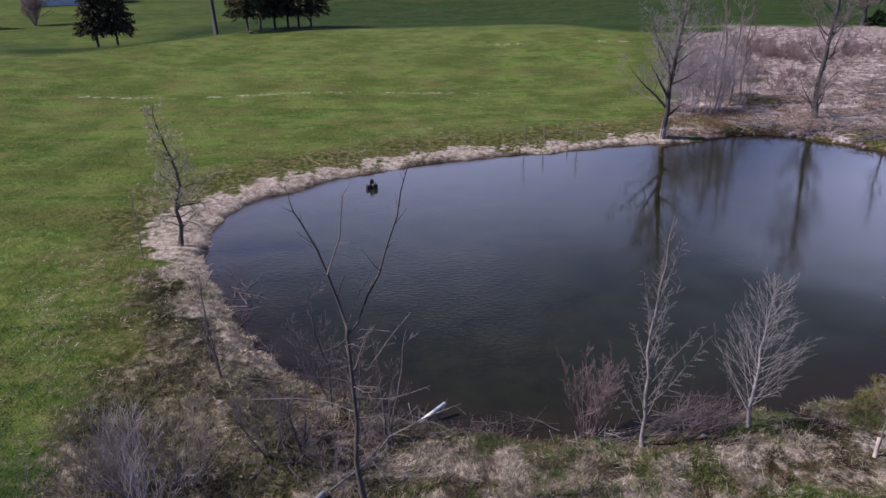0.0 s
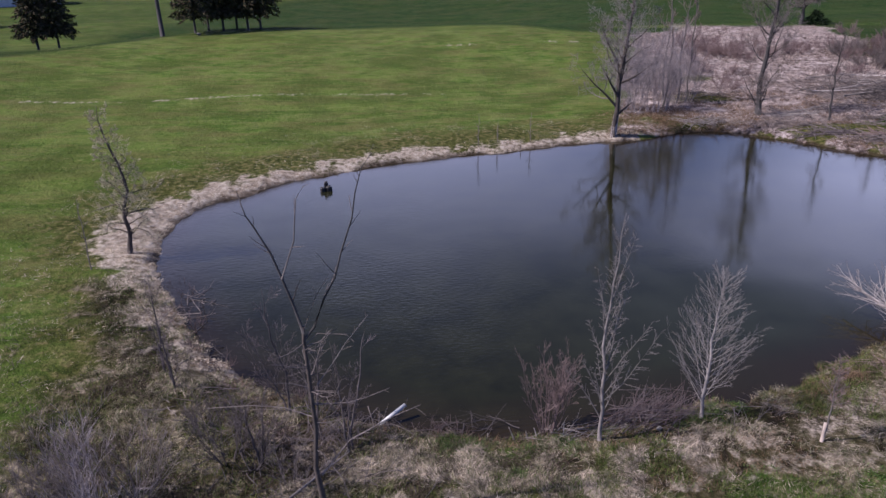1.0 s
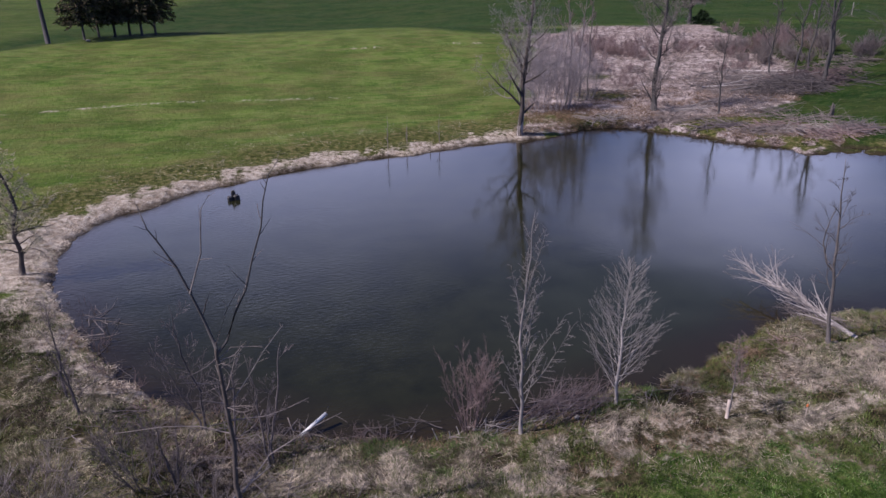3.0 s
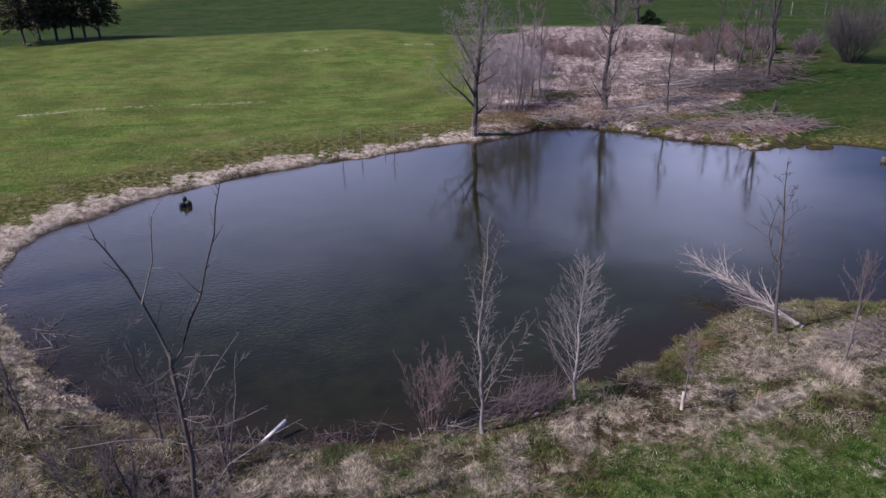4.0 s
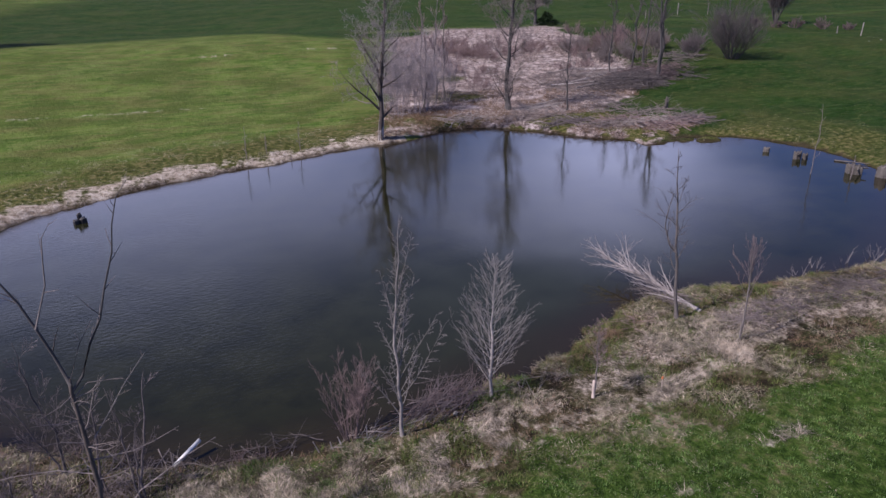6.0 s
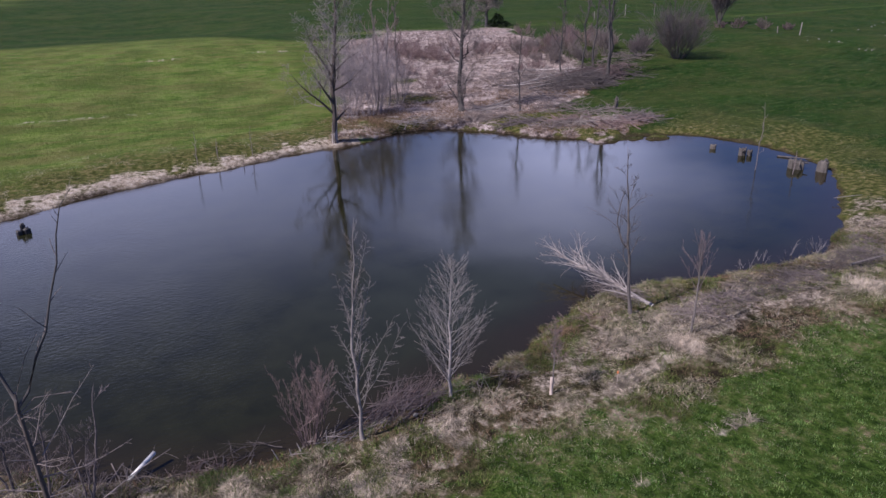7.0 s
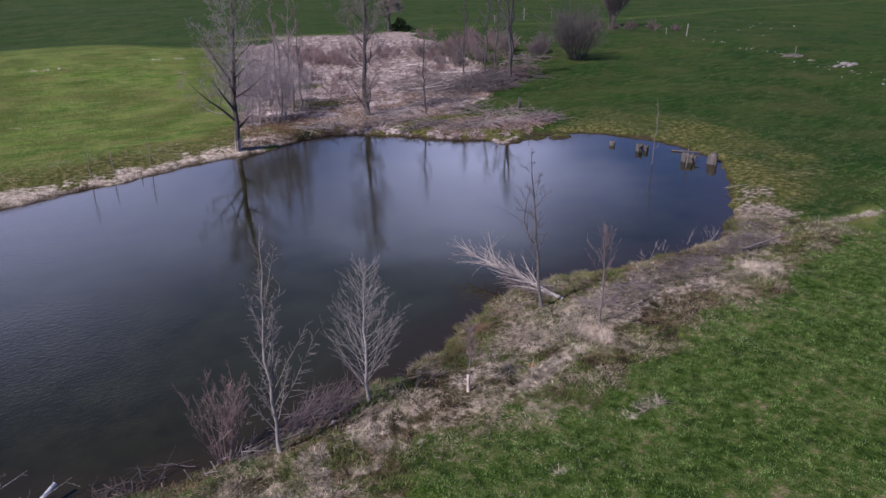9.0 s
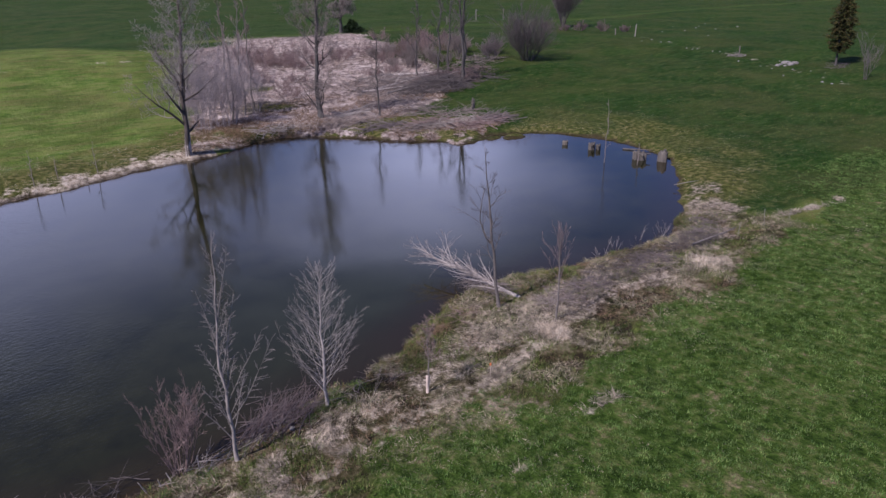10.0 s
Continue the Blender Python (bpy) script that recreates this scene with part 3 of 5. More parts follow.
    for key, v in (("From Min", -11.0), ("From Max", 7.0), ("To Min", 4.4), ("To Max", 0.9)):
        wind.inputs[key].default_value = v
    l.new(sep.outputs["X"], wind.inputs["Value"])
    h = math_node(n, l, "MULTIPLY", h, wind.outputs["Result"])
    bump_node(n, l, b, h, 0.10, 0.06)
    return m


wx, wy = np.arange(-14, 46, 0.5), np.arange(12, 54, 0.5)
WX, WY = np.meshgrid(wx, wy)
wi = np.arange(WX.size).reshape(WX.shape)
wq = np.stack([wi[:-1, :-1], wi[:-1, 1:], wi[1:, 1:], wi[1:, :-1]], -1).reshape(-1, 4)
near_d = shore(WX, WY).ravel()
wq = wq[near_d[wq].min(1) < 1.0]
used, inv = np.unique(wq, return_inverse=True)
wv = np.stack([WX.ravel(), WY.ravel(), np.zeros(WX.size)], -1)[used]
water_mesh = mesh_from("water", wv, inv.reshape(-1, 4), True)
attribute(water_mesh, "shore", near_d[used])
# Silt bed off the near bank; the western lobe paints in missing sky reflection.
attribute(water_mesh, "silt_and_sky", np.clip(np.exp(-((wv[:, 0] - 13) / 8) ** 2 - ((wv[:, 1] - 22.5) / 5) ** 2) + 0.6 * np.exp(-((wv[:, 0] + 1) / 8) ** 2 - ((wv[:, 1] - 30) / 8) ** 2), 0, 1))
water_mesh.materials.append(water_material())
tagged(new("water", water_mesh), "dark rippled pond water reflecting a cloudy sky", "pond", kind="structure")


# ---- shared builders ----
def part(name, me, mat, parent=None, label=""):
    me.materials.clear()
    me.materials.append(mat)
    ob = new(name, me)
    ob.parent = parent
    return tagged(ob, label, kind="stuff" if name in ("twig_spray", "bough_frame", "crown") else "")


def thing(name, x, y, label, category, group="", z=None, turn=0.0):
    ob = new(name)
    ob.empty_display_size = 0.2
    ob.matrix_basis = pose(x, y, ground_at(x, y) - 0.02 if z is None else z, 0, 0, turn)
    return tagged(ob, label, category, group)


def tubes(name, strands, sides=5):
    """One mesh of tapered tubes, each along its own line of points."""
    V, F, base = [], [], 0
    ang = np.arange(sides) * 2 * np.pi / sides
    for pts, rad in strands:
        P, R = np.asarray(pts, float), np.asarray(rad, float)
        T = np.gradient(P, axis=0)
        T /= np.linalg.norm(T, axis=1)[:, None] + 1e-9
        ref = np.where(np.abs(T[:, 2:3]) < 0.9, [[0, 0, 1.0]], [[1.0, 0, 0]])
        U = np.cross(T, ref)
        U /= np.linalg.norm(U, axis=1)[:, None] + 1e-9
        W = np.cross(T, U)
        ring = P[:, None] + R[:, None, None] * (U[:, None] * np.cos(ang)[None, :, None] + W[:, None] * np.sin(ang)[None, :, None])
        V.append(ring.reshape(-1, 3))
        k = len(P)
        i = np.arange(k - 1)[:, None] * sides + np.arange(sides)[None]
        j = np.arange(k - 1)[:, None] * sides + (np.arange(sides)[None] + 1) % sides
        F.append(base + np.stack([i, j, j + sides, i + sides], -1).reshape(-1, 4))
        first, base = base, base + k * sides
        if sides >= 6:
            for o, p in ((first + (k - 1) * sides, P[-1]), (first, P[0])):
                V.append(p[None])
                F.append(np.array([(o + c, o + c + 1, o + (c + 2) % sides, base) for c in range(0, sides, 2)]))
                base += 1
    return mesh_from(name, np.concatenate(V), np.concatenate(F), True)


def strand(rng, p, d, length, r0, r1, n=5, wob=0.12, lift=0.1):
    p, d = np.array(p, float), np.array(d, float)
    d /= np.linalg.norm(d)
    pts, st = [p.copy()], length / n
    for k in range(n):
        d = d + rng.normal(0, wob, 3) + np.array([0, 0, lift])
        d /= np.linalg.norm(d)
        p = p + d * st
        pts.append(p.copy())
    return np.array(pts), np.linspace(r0, r1, n + 1)


def sideways(rng, d, angle):
    d = np.asarray(d, float) / np.linalg.norm(d)
    q = np.cross(d, rng.normal(0, 1, 3))
    q /= np.linalg.norm(q) + 1e-9
    return d * math.cos(angle) + q * math.sin(angle)


def sprout(rng, line, rad, count, level, spec, out, first=0.3):
    """Side shoots along a line, and shoots upon those, down to the twigs."""
    for k in range(count):
        t = first + (1 - first) * (k + rng.rand()) / count
        f = t * (len(line) - 1)
        i = min(int(f), len(line) - 2)
        p = line[i] + (line[i + 1] - line[i]) * (f - i)
        r = (rad[i] + (rad[i + 1] - rad[i]) * (f - i))
        span = np.linalg.norm(line[-1] - line[0])
        d = sideways(rng, line[i + 1] - line[i], radians(rng.uniform(*spec.get("tw", spec["angle"])))) + np.array([0, 0, spec.get("rise", 0.25)])
        length = span * rng.uniform(0.35, 0.65) * (1.15 - 0.6 * t) * spec.get("reach", 1.0)
        pts, rr = strand(rng, p, d, length, max(r * 0.6, spec["fine"]), spec["fine"] * 0.6, 4 if level > 0 else 2, spec.get("wob", 0.1), spec.get("lift", 0.02))
        out.append((pts, rr))
        if level > 0:
            sprout(rng, pts, rr, spec["twigs"], level - 1, spec, out, 0.25)


def bare_tree(name, x, y, tall, r, seed, label, trunk_mat, twig_mat, limbs=9, first=0.25, limb_len=0.45, spec=None, lean=(0, 0), stems=1, level=1, category="tree", group="", z=None, up=0.05, arms=()):
    rng = np.random.RandomState(seed)
    sp = dict(angle=(25, 55), fine=0.008, twigs=5)
    sp.update(spec or {})
    root = thing(name, x, y, label, category, group, z)
    for s in range(stems):
        spread = 0.0 if stems == 1 else sp.get("spread", 0.22)
        d = np.array([lean[0] + rng.normal(0, spread), lean[1] + rng.normal(0, spread), 1.0])
        hgt = tall * (1.0 if s == 0 else rng.uniform(0.6, 0.95))
        rr = r * (1.0 if s == 0 else rng.uniform(0.55, 0.85))
        off = np.array([rng.normal(0, rr * 1.3), rng.normal(0, rr * 1.3), -0.15]) if stems > 1 else np.array([0, 0, -0.15])
        dn = d / np.linalg.norm(d)
        drift = np.cumsum(rng.normal(0, 1, (12, 3)), axis=0)
        drift -= drift[0] + (drift[-1] - drift[0]) * np.linspace(0, 1, 12)[:, None]
        pts = off + dn * np.linspace(0, hgt + 0.15, 12)[:, None] + drift * np.array([1, 1, 0.2]) * hgt * sp.get("drift", 0.011)
        rad = rr * (1 - np.linspace(0, 1, 12)) ** 0.8 + sp["fine"]
        rad[0] *= 1.45
        part("trunk", tubes("trunk", [(pts, rad)], 8), trunk_mat, root)
        per = max(2, limbs // stems)
        own = [(a, b, c) for a, b, c in arms] if s == 0 else []
        for k in range(per + len(own)):
            t = own[k - per][0] if k >= per else first + (0.96 - first) * (k + rng.rand() * 0.8) / per
            f = t * 11
            i = min(int(f), 10)
            p = pts[i] + (pts[i + 1] - pts[i]) * (f - i)
            az, an = k * 2.4 + rng.uniform(-0.5, 0.5) + seed, radians(rng.uniform(*sp["angle"]))
            q = np.array([math.cos(az) * math.sin(an), math.sin(az) * math.sin(an), math.cos(an)]) + np.array([lean[0], lean[1], sp.get("rise", 0.25) * 0.5])
            length = tall * limb_len * (1.08 - 0.8 * (t - first) / (1 - first)) * rng.uniform(0.7, 1.1)
            if k >= per:
                q, length = np.array(own[k - per][1], float), own[k - per][2]
            lp, lr = strand(rng, p, q, length, max(rad[i] * (sp.get("arm", 0.62) if k >= per else sp.get("limb", 0.38)), sp["fine"] * 1.5), sp["fine"], 7, sp.get("arm_wob", sp.get("wob", 0.12)) if k >= per else sp.get("wob", 0.12), up)
            limb = part("limb", tubes("limb", [(lp, lr)], 5), trunk_mat, root)
            out = []
            sprout(rng, lp, lr, sp["twigs"] + 2, level, sp, out, 0.2)
            part("twig_spray", tubes("twig_spray", out, 3), twig_mat, limb)
    return root


def shrub(name, x, y, tall, seed, label, stem_mat, twig_mat, stems=14, spread=0.5, fine=0.006, twigs=6, level=1, category="shrub", group="", thick=0.018, z=None, first=0.25, reach=1.0, foot=0.12):
    rng = np.random.RandomState(seed)
    root = thing(name, x, y, label, category, group, z)
    sp = dict(angle=(18, 50), fine=fine, twigs=twigs, lift=0.025, reach=reach)
    for s in range(stems):
        a = rng.uniform(0, 2 * math.pi)
        w = spread * math.sqrt(rng.rand())
        d = np.array([math.cos(a) * w, math.sin(a) * w, 1.0])
        pts, rad = strand(rng, [math.cos(a) * foot, math.sin(a) * foot, -0.1], d, tall * rng.uniform(0.72, 1.08) * (1 - 0.28 * (w / spread) ** 2), thick * rng.uniform(0.7, 1.2), fine, 7, 0.08, 0.05)
        stem = part("stem", tubes("stem", [(pts, rad)], 4), stem_mat, root)
        out = []
        sprout(rng, pts, rad, twigs, level, sp, out, first)
        part("twig_spray", tubes("twig_spray", out, 3), twig_mat, stem)
    return root


def blades(name, n, box, chance, mat, label, size, width, lean, seed, category="grass", clump=1, clump_r=0.12, comb=0.0, pile=0.0):
    """Loose blades strewn over a stretch of ground where chance() says that they grow."""
    rng = np.random.RandomState(seed)
    k = n // clump
    cx, cy = rng.uniform(box[0], box[1], k), rng.uniform(box[2], box[3], k)
    keep = rng.rand(k) < chance(cx, cy)
    cx, cy = np.repeat(cx[keep], clump), np.repeat(cy[keep], clump)
    m = len(cx)
    cx, cy = cx + rng.normal(0, clump_r, m) * (clump > 1), cy + rng.normal(0, clump_r, m) * (clump > 1)
    ok = shore(cx, cy) > 0.03
    cx, cy = cx[ok], cy[ok]
    m = len(cx)
    z = height(cx, cy) - 0.01 + pile * rng.rand(m) * step01(0.40, 0.62, fbm(cx + 55, cy, 1.6, 3))
    lay = 4 * np.pi * fbm(cx, cy + 80, 0.7, 2) + rng.normal(0, 0.55, m)
    a, b = np.where(rng.rand(m) < comb, lay, rng.uniform(0, 2 * np.pi, m)), np.radians(rng.uniform(lean[0], lean[1], m))
    s, w = rng.uniform(size[0], size[1], m), rng.uniform(width[0], width[1], m)
    base = np.stack([cx, cy, z], -1)
    tip = base + s[:, None] * np.stack([np.cos(a) * np.sin(b), np.sin(a) * np.sin(b), np.cos(b)], -1)
    c = a + np.pi / 2 + rng.normal(0, 0.5, m)
    side = np.stack([np.cos(c), np.sin(c), 0.15 * rng.normal(0, 1, m)], -1) * w[:, None] / 2
    v = np.stack([base - side, base + side, tip], 1).reshape(-1, 3)
    me = mesh_from(name, v, np.arange(3 * m).reshape(-1, 3))
    me.materials.append(mat)
    return tagged(new(name, me), label, category, kind="stuff")


def sticks(name, x, y, rx, ry, high, n, length, thick, seed, mat, label, category="brush pile", along=None):
    """A heap of loose branches."""
    rng = np.random.RandomState(seed)
    out = []
    for k in range(n):
        a = rng.uniform(0, 2 * math.pi) if along is None else along + rng.normal(0, 0.45)
        q = math.sqrt(rng.rand())
        b = rng.uniform(0, 2 * math.pi)
        px, py = x + rx * q * math.cos(b), y + ry * q * math.sin(b)
        pz = max(ground_at(px, py), 0.0) + rng.rand() * high * (1 - q * 0.8)
        L = rng.uniform(*length)
        d = np.array([math.cos(a), math.sin(a), rng.normal(0.05, 0.18)])
        r = rng.uniform(*thick)
        pts, rad = strand(rng, np.array([px, py, pz]) - d * L / 2, d, L, r, r * 0.35, 5, 0.09, 0.0)
        g = np.maximum(height(pts[:, 0], pts[:, 1]), 0) + r
        pts[:, 2] = np.maximum(pts[:, 2], g)
        out.append((pts, rad))
        for j in range(2):
            i = rng.randint(1, 5)
            out.append(strand(rng, pts[i], sideways(rng, pts[i + 1 if i < 5 else 5] - pts[i - 1], 0.6), L * 0.35, r * 0.4, r * 0.2, 3, 0.1, 0.02))
    me = tubes(name, out, 4)
    me.materials.append(mat)
    return tagged(new(name, me), label, category, kind="stuff")


def fallen_log(x0, y0, x1, y1, z0, z1, r, seed, mat, label, branches=0, twig=None, name="fallen_log", rise=0.6, spread=26, reach=(0.12, 0.36), first=0.35):
    rng = np.random.RandomState(seed)
    root = thing(name, x0, y0, label, "log", z=0.0)
    d = np.array([x1 - x0, y1 - y0, z1 - z0])
    L = float(np.linalg.norm(d))
    pts, rad = strand(rng, [0, 0, z0], d, L, r, r * 0.35, 9, 0.025, 0.0)
    part("trunk", tubes("trunk", [(pts, rad)], 8), mat, root)
    sp = dict(angle=(20, 50), fine=0.0048, twigs=3, lift=0.0, rise=0.06, tw=(12, 40), reach=0.8)
    for k in range(branches):
        t = first + (0.95 - first) * (k + rng.rand()) / branches
        i = min(int(t * 9), 8)
        q = sideways(rng, d / L, radians(rng.uniform(8, 20 + spread * t)))
        q[2] = abs(q[2]) * rise + 0.04
        lp, lr = strand(rng, pts[i], q, L * rng.uniform(*reach), rad[i] * 0.42, 0.0045, 6, 0.09, 0.0)
        limb = part("limb", tubes("limb", [(lp, lr)], 5), mat, root)
        out = []
        sprout(rng, lp, lr, 5, 1, sp, out, 0.2)
        part("twig_spray", tubes("twig_spray", out, 3), twig or mat, limb)
    return root


def stump_mesh(rng, r, h, jag=0.35, sides=24, rings=8):
    V, F = [], []
    ph = rng.rand(4) * 6.28
    for i in range(rings):
        t = i / (rings - 1)
        for j in range(sides):
            a = j * 2 * math.pi / sides
            q = r * (1.06 - 0.10 * t + 0.16 * math.sin(3 * a + ph[0]) + 0.13 * math.sin(8 * a + ph[1] + t) + rng.normal(0, 0.04))
            z = -0.35 + (h + 0.35) * t + (jag * h * (0.3 * math.sin(2 * a + ph[2]) + 0.3 * math.sin(5 * a + ph[3])) if i >= rings - 2 else 0)
            V.append((q * math.cos(a), q * math.sin(a), z))
    V.append((0, 0, h * 0.92))
    for i in range(rings - 1):
        for j in range(sides):
            k = (j + 1) % sides
            F.append((i * sides + j, i * sides + k, (i + 1) * sides + k, (i + 1) * sides + j))
    top = len(V) - 1
    for j in range(0, sides, 2):
        o = (rings - 1) * sides
        F.append((o + j, o + (j + 1) % sides, o + (j + 2) % sides, top))
    return mesh_from("stump", V, F, True)


def stump(x, y, r, h, seed, mat, label, snag=0, group="stumps in the pond"):
    rng = np.random.RandomState(seed)
    root = thing("tree_stump", x, y, label, "stump", group, z=0.0, turn=rng.uniform(0, 360))
    part("trunk", stump_mesh(rng, r, h), mat, root)
    for k in range(snag):
        a = rng.uniform(0, 6.28)
        p = np.array([math.cos(a) * r * 0.8, math.sin(a) * r * 0.8, h * rng.uniform(0.3, 0.9)])
        part("root_snag", tubes("root_snag", [strand(rng, p, [math.cos(a), math.sin(a), rng.uniform(-0.3, 0.4)], r * rng.uniform(1.2, 2.0), r * 0.28, r * 0.1, 4, 0.2, 0.0)], 6), mat, root)
    return root


def conifer(name, x, y, tall, wide, low, seed, label, mat, tiers=24, group="", droop=0.35, dense=11, oval=False, spray=0.34):
    """Trunk, and whorls of boughs that carry sprays of needles."""
    rng = np.random.RandomState(seed)
    root = thing(name, x, y, label, "tree", group)
    pts, rad = strand(rng, [0, 0, -0.2], [0, 0, 1], tall + 0.1, tall * 0.017, 0.02, 8, 0.01, 0)
    part("trunk", tubes("trunk", [(pts, rad)], 8), BARK_DARK, root)
    B, D, S = [], [], []
    boughs = []
    for k in range(tiers):
        t = (k + rng.rand() * 0.5) / tiers
        z = low + (tall - low) * t
        reach = wide * (math.sin(math.pi * (0.16 + 0.82 * t)) ** 0.8 * rng.uniform(0.6, 1.15) if oval else (1 - t) ** 0.85 * rng.uniform(0.85, 1.1)) + 0.15
        for j in range(dense):
            a = j * 2 * math.pi / dense + rng.uniform(-0.4, 0.4) + k
            L = reach * rng.uniform(0.65, 1.12)
            p0 = np.array([0, 0, z + rng.normal(0, 0.1)])
            out = np.array([math.cos(a), math.sin(a), -droop * rng.uniform(0.3, 1.0)])
            boughs.append((np.array([p0, p0 + out * L * 0.5, p0 + out * L + np.array([0, 0, 0.1 * L])]), np.array([0.04, 0.025, 0.01])))
            m = max(6, int(L * 15 * (0.34 / spray) ** 1.5))
            u = rng.rand(m) ** 0.7
            B.append(p0 + out * (L * u)[:, None] + rng.normal(0, 0.10, (m, 3)))
            D.append(np.tile(out, (m, 1)) + rng.normal(0, 0.55, (m, 3)) - np.array([0, 0, 0.25]))
            S.append(np.full(m, spray) * rng.uniform(0.6, 1.3, m))
    part("bough_frame", tubes("bough_frame", boughs, 3), BARK_DARK, root)
    B, D, S = np.concatenate(B), np.concatenate(D), np.concatenate(S)
    D /= np.linalg.norm(D, axis=1)[:, None]
    side = np.cross(D, rng.normal(0, 1, D.shape))
    side /= np.linalg.norm(side, axis=1)[:, None]
    side *= (S * 0.28)[:, None]
    tip = B + D * S[:, None] * 1.3
    v = np.stack([B - side, B + side, tip], 1).reshape(-1, 3)
    me = mesh_from("crown", v, np.arange(len(v)).reshape(-1, 3))
    part("crown", me, mat, root)
    return root


def box_mesh(name, sx, sy, sz, ox=0.0, oy=0.0, oz=0.0, bevel=0.0):
    bm = bmesh.new()
    bmesh.ops.create_cube(bm, size=1.0)
    bmesh.ops.scale(bm, vec=(sx, sy, sz), verts=bm.verts)
    bmesh.ops.translate(bm, vec=(ox, oy, oz + sz / 2), verts=bm.verts)
    if bevel:
        bmesh.ops.bevel(bm, geom=bm.edges[:], offset=bevel, segments=2, affect="EDGES")
    me = bpy.data.meshes.new(name)
    bm.to_mesh(me)
    bm.free()
    return me


def rock_mesh(rng, s):
    bm = bmesh.new()
    bmesh.ops.create_icosphere(bm, subdivisions=2, radius=s)
    q = rng.uniform(0.6, 1.3, 3)
    for v in bm.verts:
        k = 1 + 0.28 * noise.noise(v.co * (2.2 / s) + Vector((q[0] * 9, q[1] * 7, 0)))
        v.co = Vector((v.co.x * q[0], v.co.y * q[1], v.co.z * 0.62 * q[2])) * k
    me = bpy.data.meshes.new("rock")
    bm.to_mesh(me)
    bm.free()
    return me


def rock(x, y, s, seed, mat, label):
    rng = np.random.RandomState(seed)
    me = rock_mesh(rng, s)
    me.materials.append(mat)
    ob = new("rock", me)
    ob.matrix_basis = pose(x, y, ground_at(x, y) + s * 0.22, 0, 0, rng.uniform(0, 360))
    return tagged(ob, label, "rock")



# ---- things on the far and west banks ----
big_tree = bare_tree("bare_tree", 15.25, 48.0, 12.4, 0.19, 11, "tall bare grey tree with a pale foot at the waterline", BARK_BROWN, TWIG_ASH, limbs=20, first=0.30, limb_len=0.27,
          spec=dict(angle=(40, 72), fine=0.0065, twigs=6, wob=0.2, lift=0.05, drift=0.006, arm_wob=0.09), lean=(0.06, 0), z=-0.05, up=0.06, level=2,
          arms=[(0.20, (-0.75, 0.1, 0.85), 4.2), (0.25, (-0.6, -0.3, 0.9), 3.3), (0.30, (0.35, 0.2, 1.0), 6.0), (0.33, (0.7, -0.3, 0.3), 2.6), (0.4, (-0.4, 0.3, 1.0), 4.0), (0.16, (0.7, 0.4, 0.3), 1.6)])
part("bare_foot", tubes("bare_foot", [(np.array([(0.0, 0, -0.1), (0.02, 0, 0.5), (0.06, 0, 1.1), (0.11, 0, 1.75), (0.12, 0, 1.9)]), np.array([0.27, 0.225, 0.20, 0.18, 0.13]))], 12), DEADWOOD, big_tree, "pale barkless foot of the trunk")
bare_tree("bare_tree", 28.0, 52.6, 11.8, 0.21, 12, "dark bare tree with twin stems on the far bank", BARK_DARK, TWIG_GREY, limbs=18, first=0.36, limb_len=0.28,
          spec=dict(angle=(40, 72), fine=0.007, twigs=6, wob=0.2, lift=0.05, drift=0.007, arm=0.26), lean=(0.03, 0), up=0.06, level=2,
          arms=[(0.03, (-0.42, 0.1, 1.0), 3.2), (0.06, (-0.25, -0.2, 1.0), 3.4), (0.05, (0.3, -0.1, 1.0), 2.4), (0.10, (-0.5, -0.3, 0.8), 2.4), (0.16, (0.5, -0.2, 0.6), 1.4), (0.2, (-0.6, 0.2, 0.5), 1.5), (0.27, (0.6, 0.1, 0.7), 1.6), (0.44, (-0.6, 0.1, 0.9), 4.4), (0.46, (0.35, -0.2, 1.0), 4.4), (0.38, (0.8, 0.1, 0.3), 2.0), (0.34, (-0.8, 0.3, 0.4), 2.4)])
bare_tree("bare_tree", -11.6, 28.9, 6.4, 0.105, 13, "slender young bare tree with buds on the straw bank", BARK_BROWN, CATKIN, limbs=36, first=0.14, limb_len=0.26,
          spec=dict(angle=(45, 88), fine=0.0062, twigs=5, limb=0.32, drift=0.016, wob=0.26, rise=0.12), lean=(-0.03, 0), up=0.03, level=2, arms=[(0.3, (0.8, 0.1, 0.5), 1.7)])
bare_tree("bare_tree", 32.1, 50.0, 6.4, 0.07, 14, "thin bare sapling on the far bank", BARK_DARK, TWIG_GREY, limbs=10, limb_len=0.25, spec=dict(fine=0.012, twigs=4))
for k, (x, y, h) in enumerate([(18.9, 54.1, 6.2), (17.9, 54.9, 5.0), (20.3, 54.3, 6.0), (19.6, 56.2, 6.6), (21.4, 55.4, 5.2), (22.6, 57.6, 5.6), (24.6, 58.4, 4.6)]):
    shrub("willow_shrub", x, y, h, 40 + k, "tall grey leafless willow shrub with fine twigs", WILLOW, WILLOW, stems=11, spread=0.36, fine=0.0055, twigs=9, thick=0.017, first=0.15, foot=0.40, group="willows on the far bank")
for k, (x, y, h) in enumerate([(23.5, 57.8, 10.5), (22.0, 56.8, 7.6), (24.4, 58.2, 9.5), (23.0, 59.5, 9.8)]):
    bare_tree("bare_tree", x, y, h, 0.07, 60 + k, "slim dark bare tree rising from the willows", BARK_MID, TWIG_RED, limbs=10, first=0.3, limb_len=0.2, spec=dict(fine=0.012, twigs=4, angle=(20, 45)), group="slim trees on the far bank")
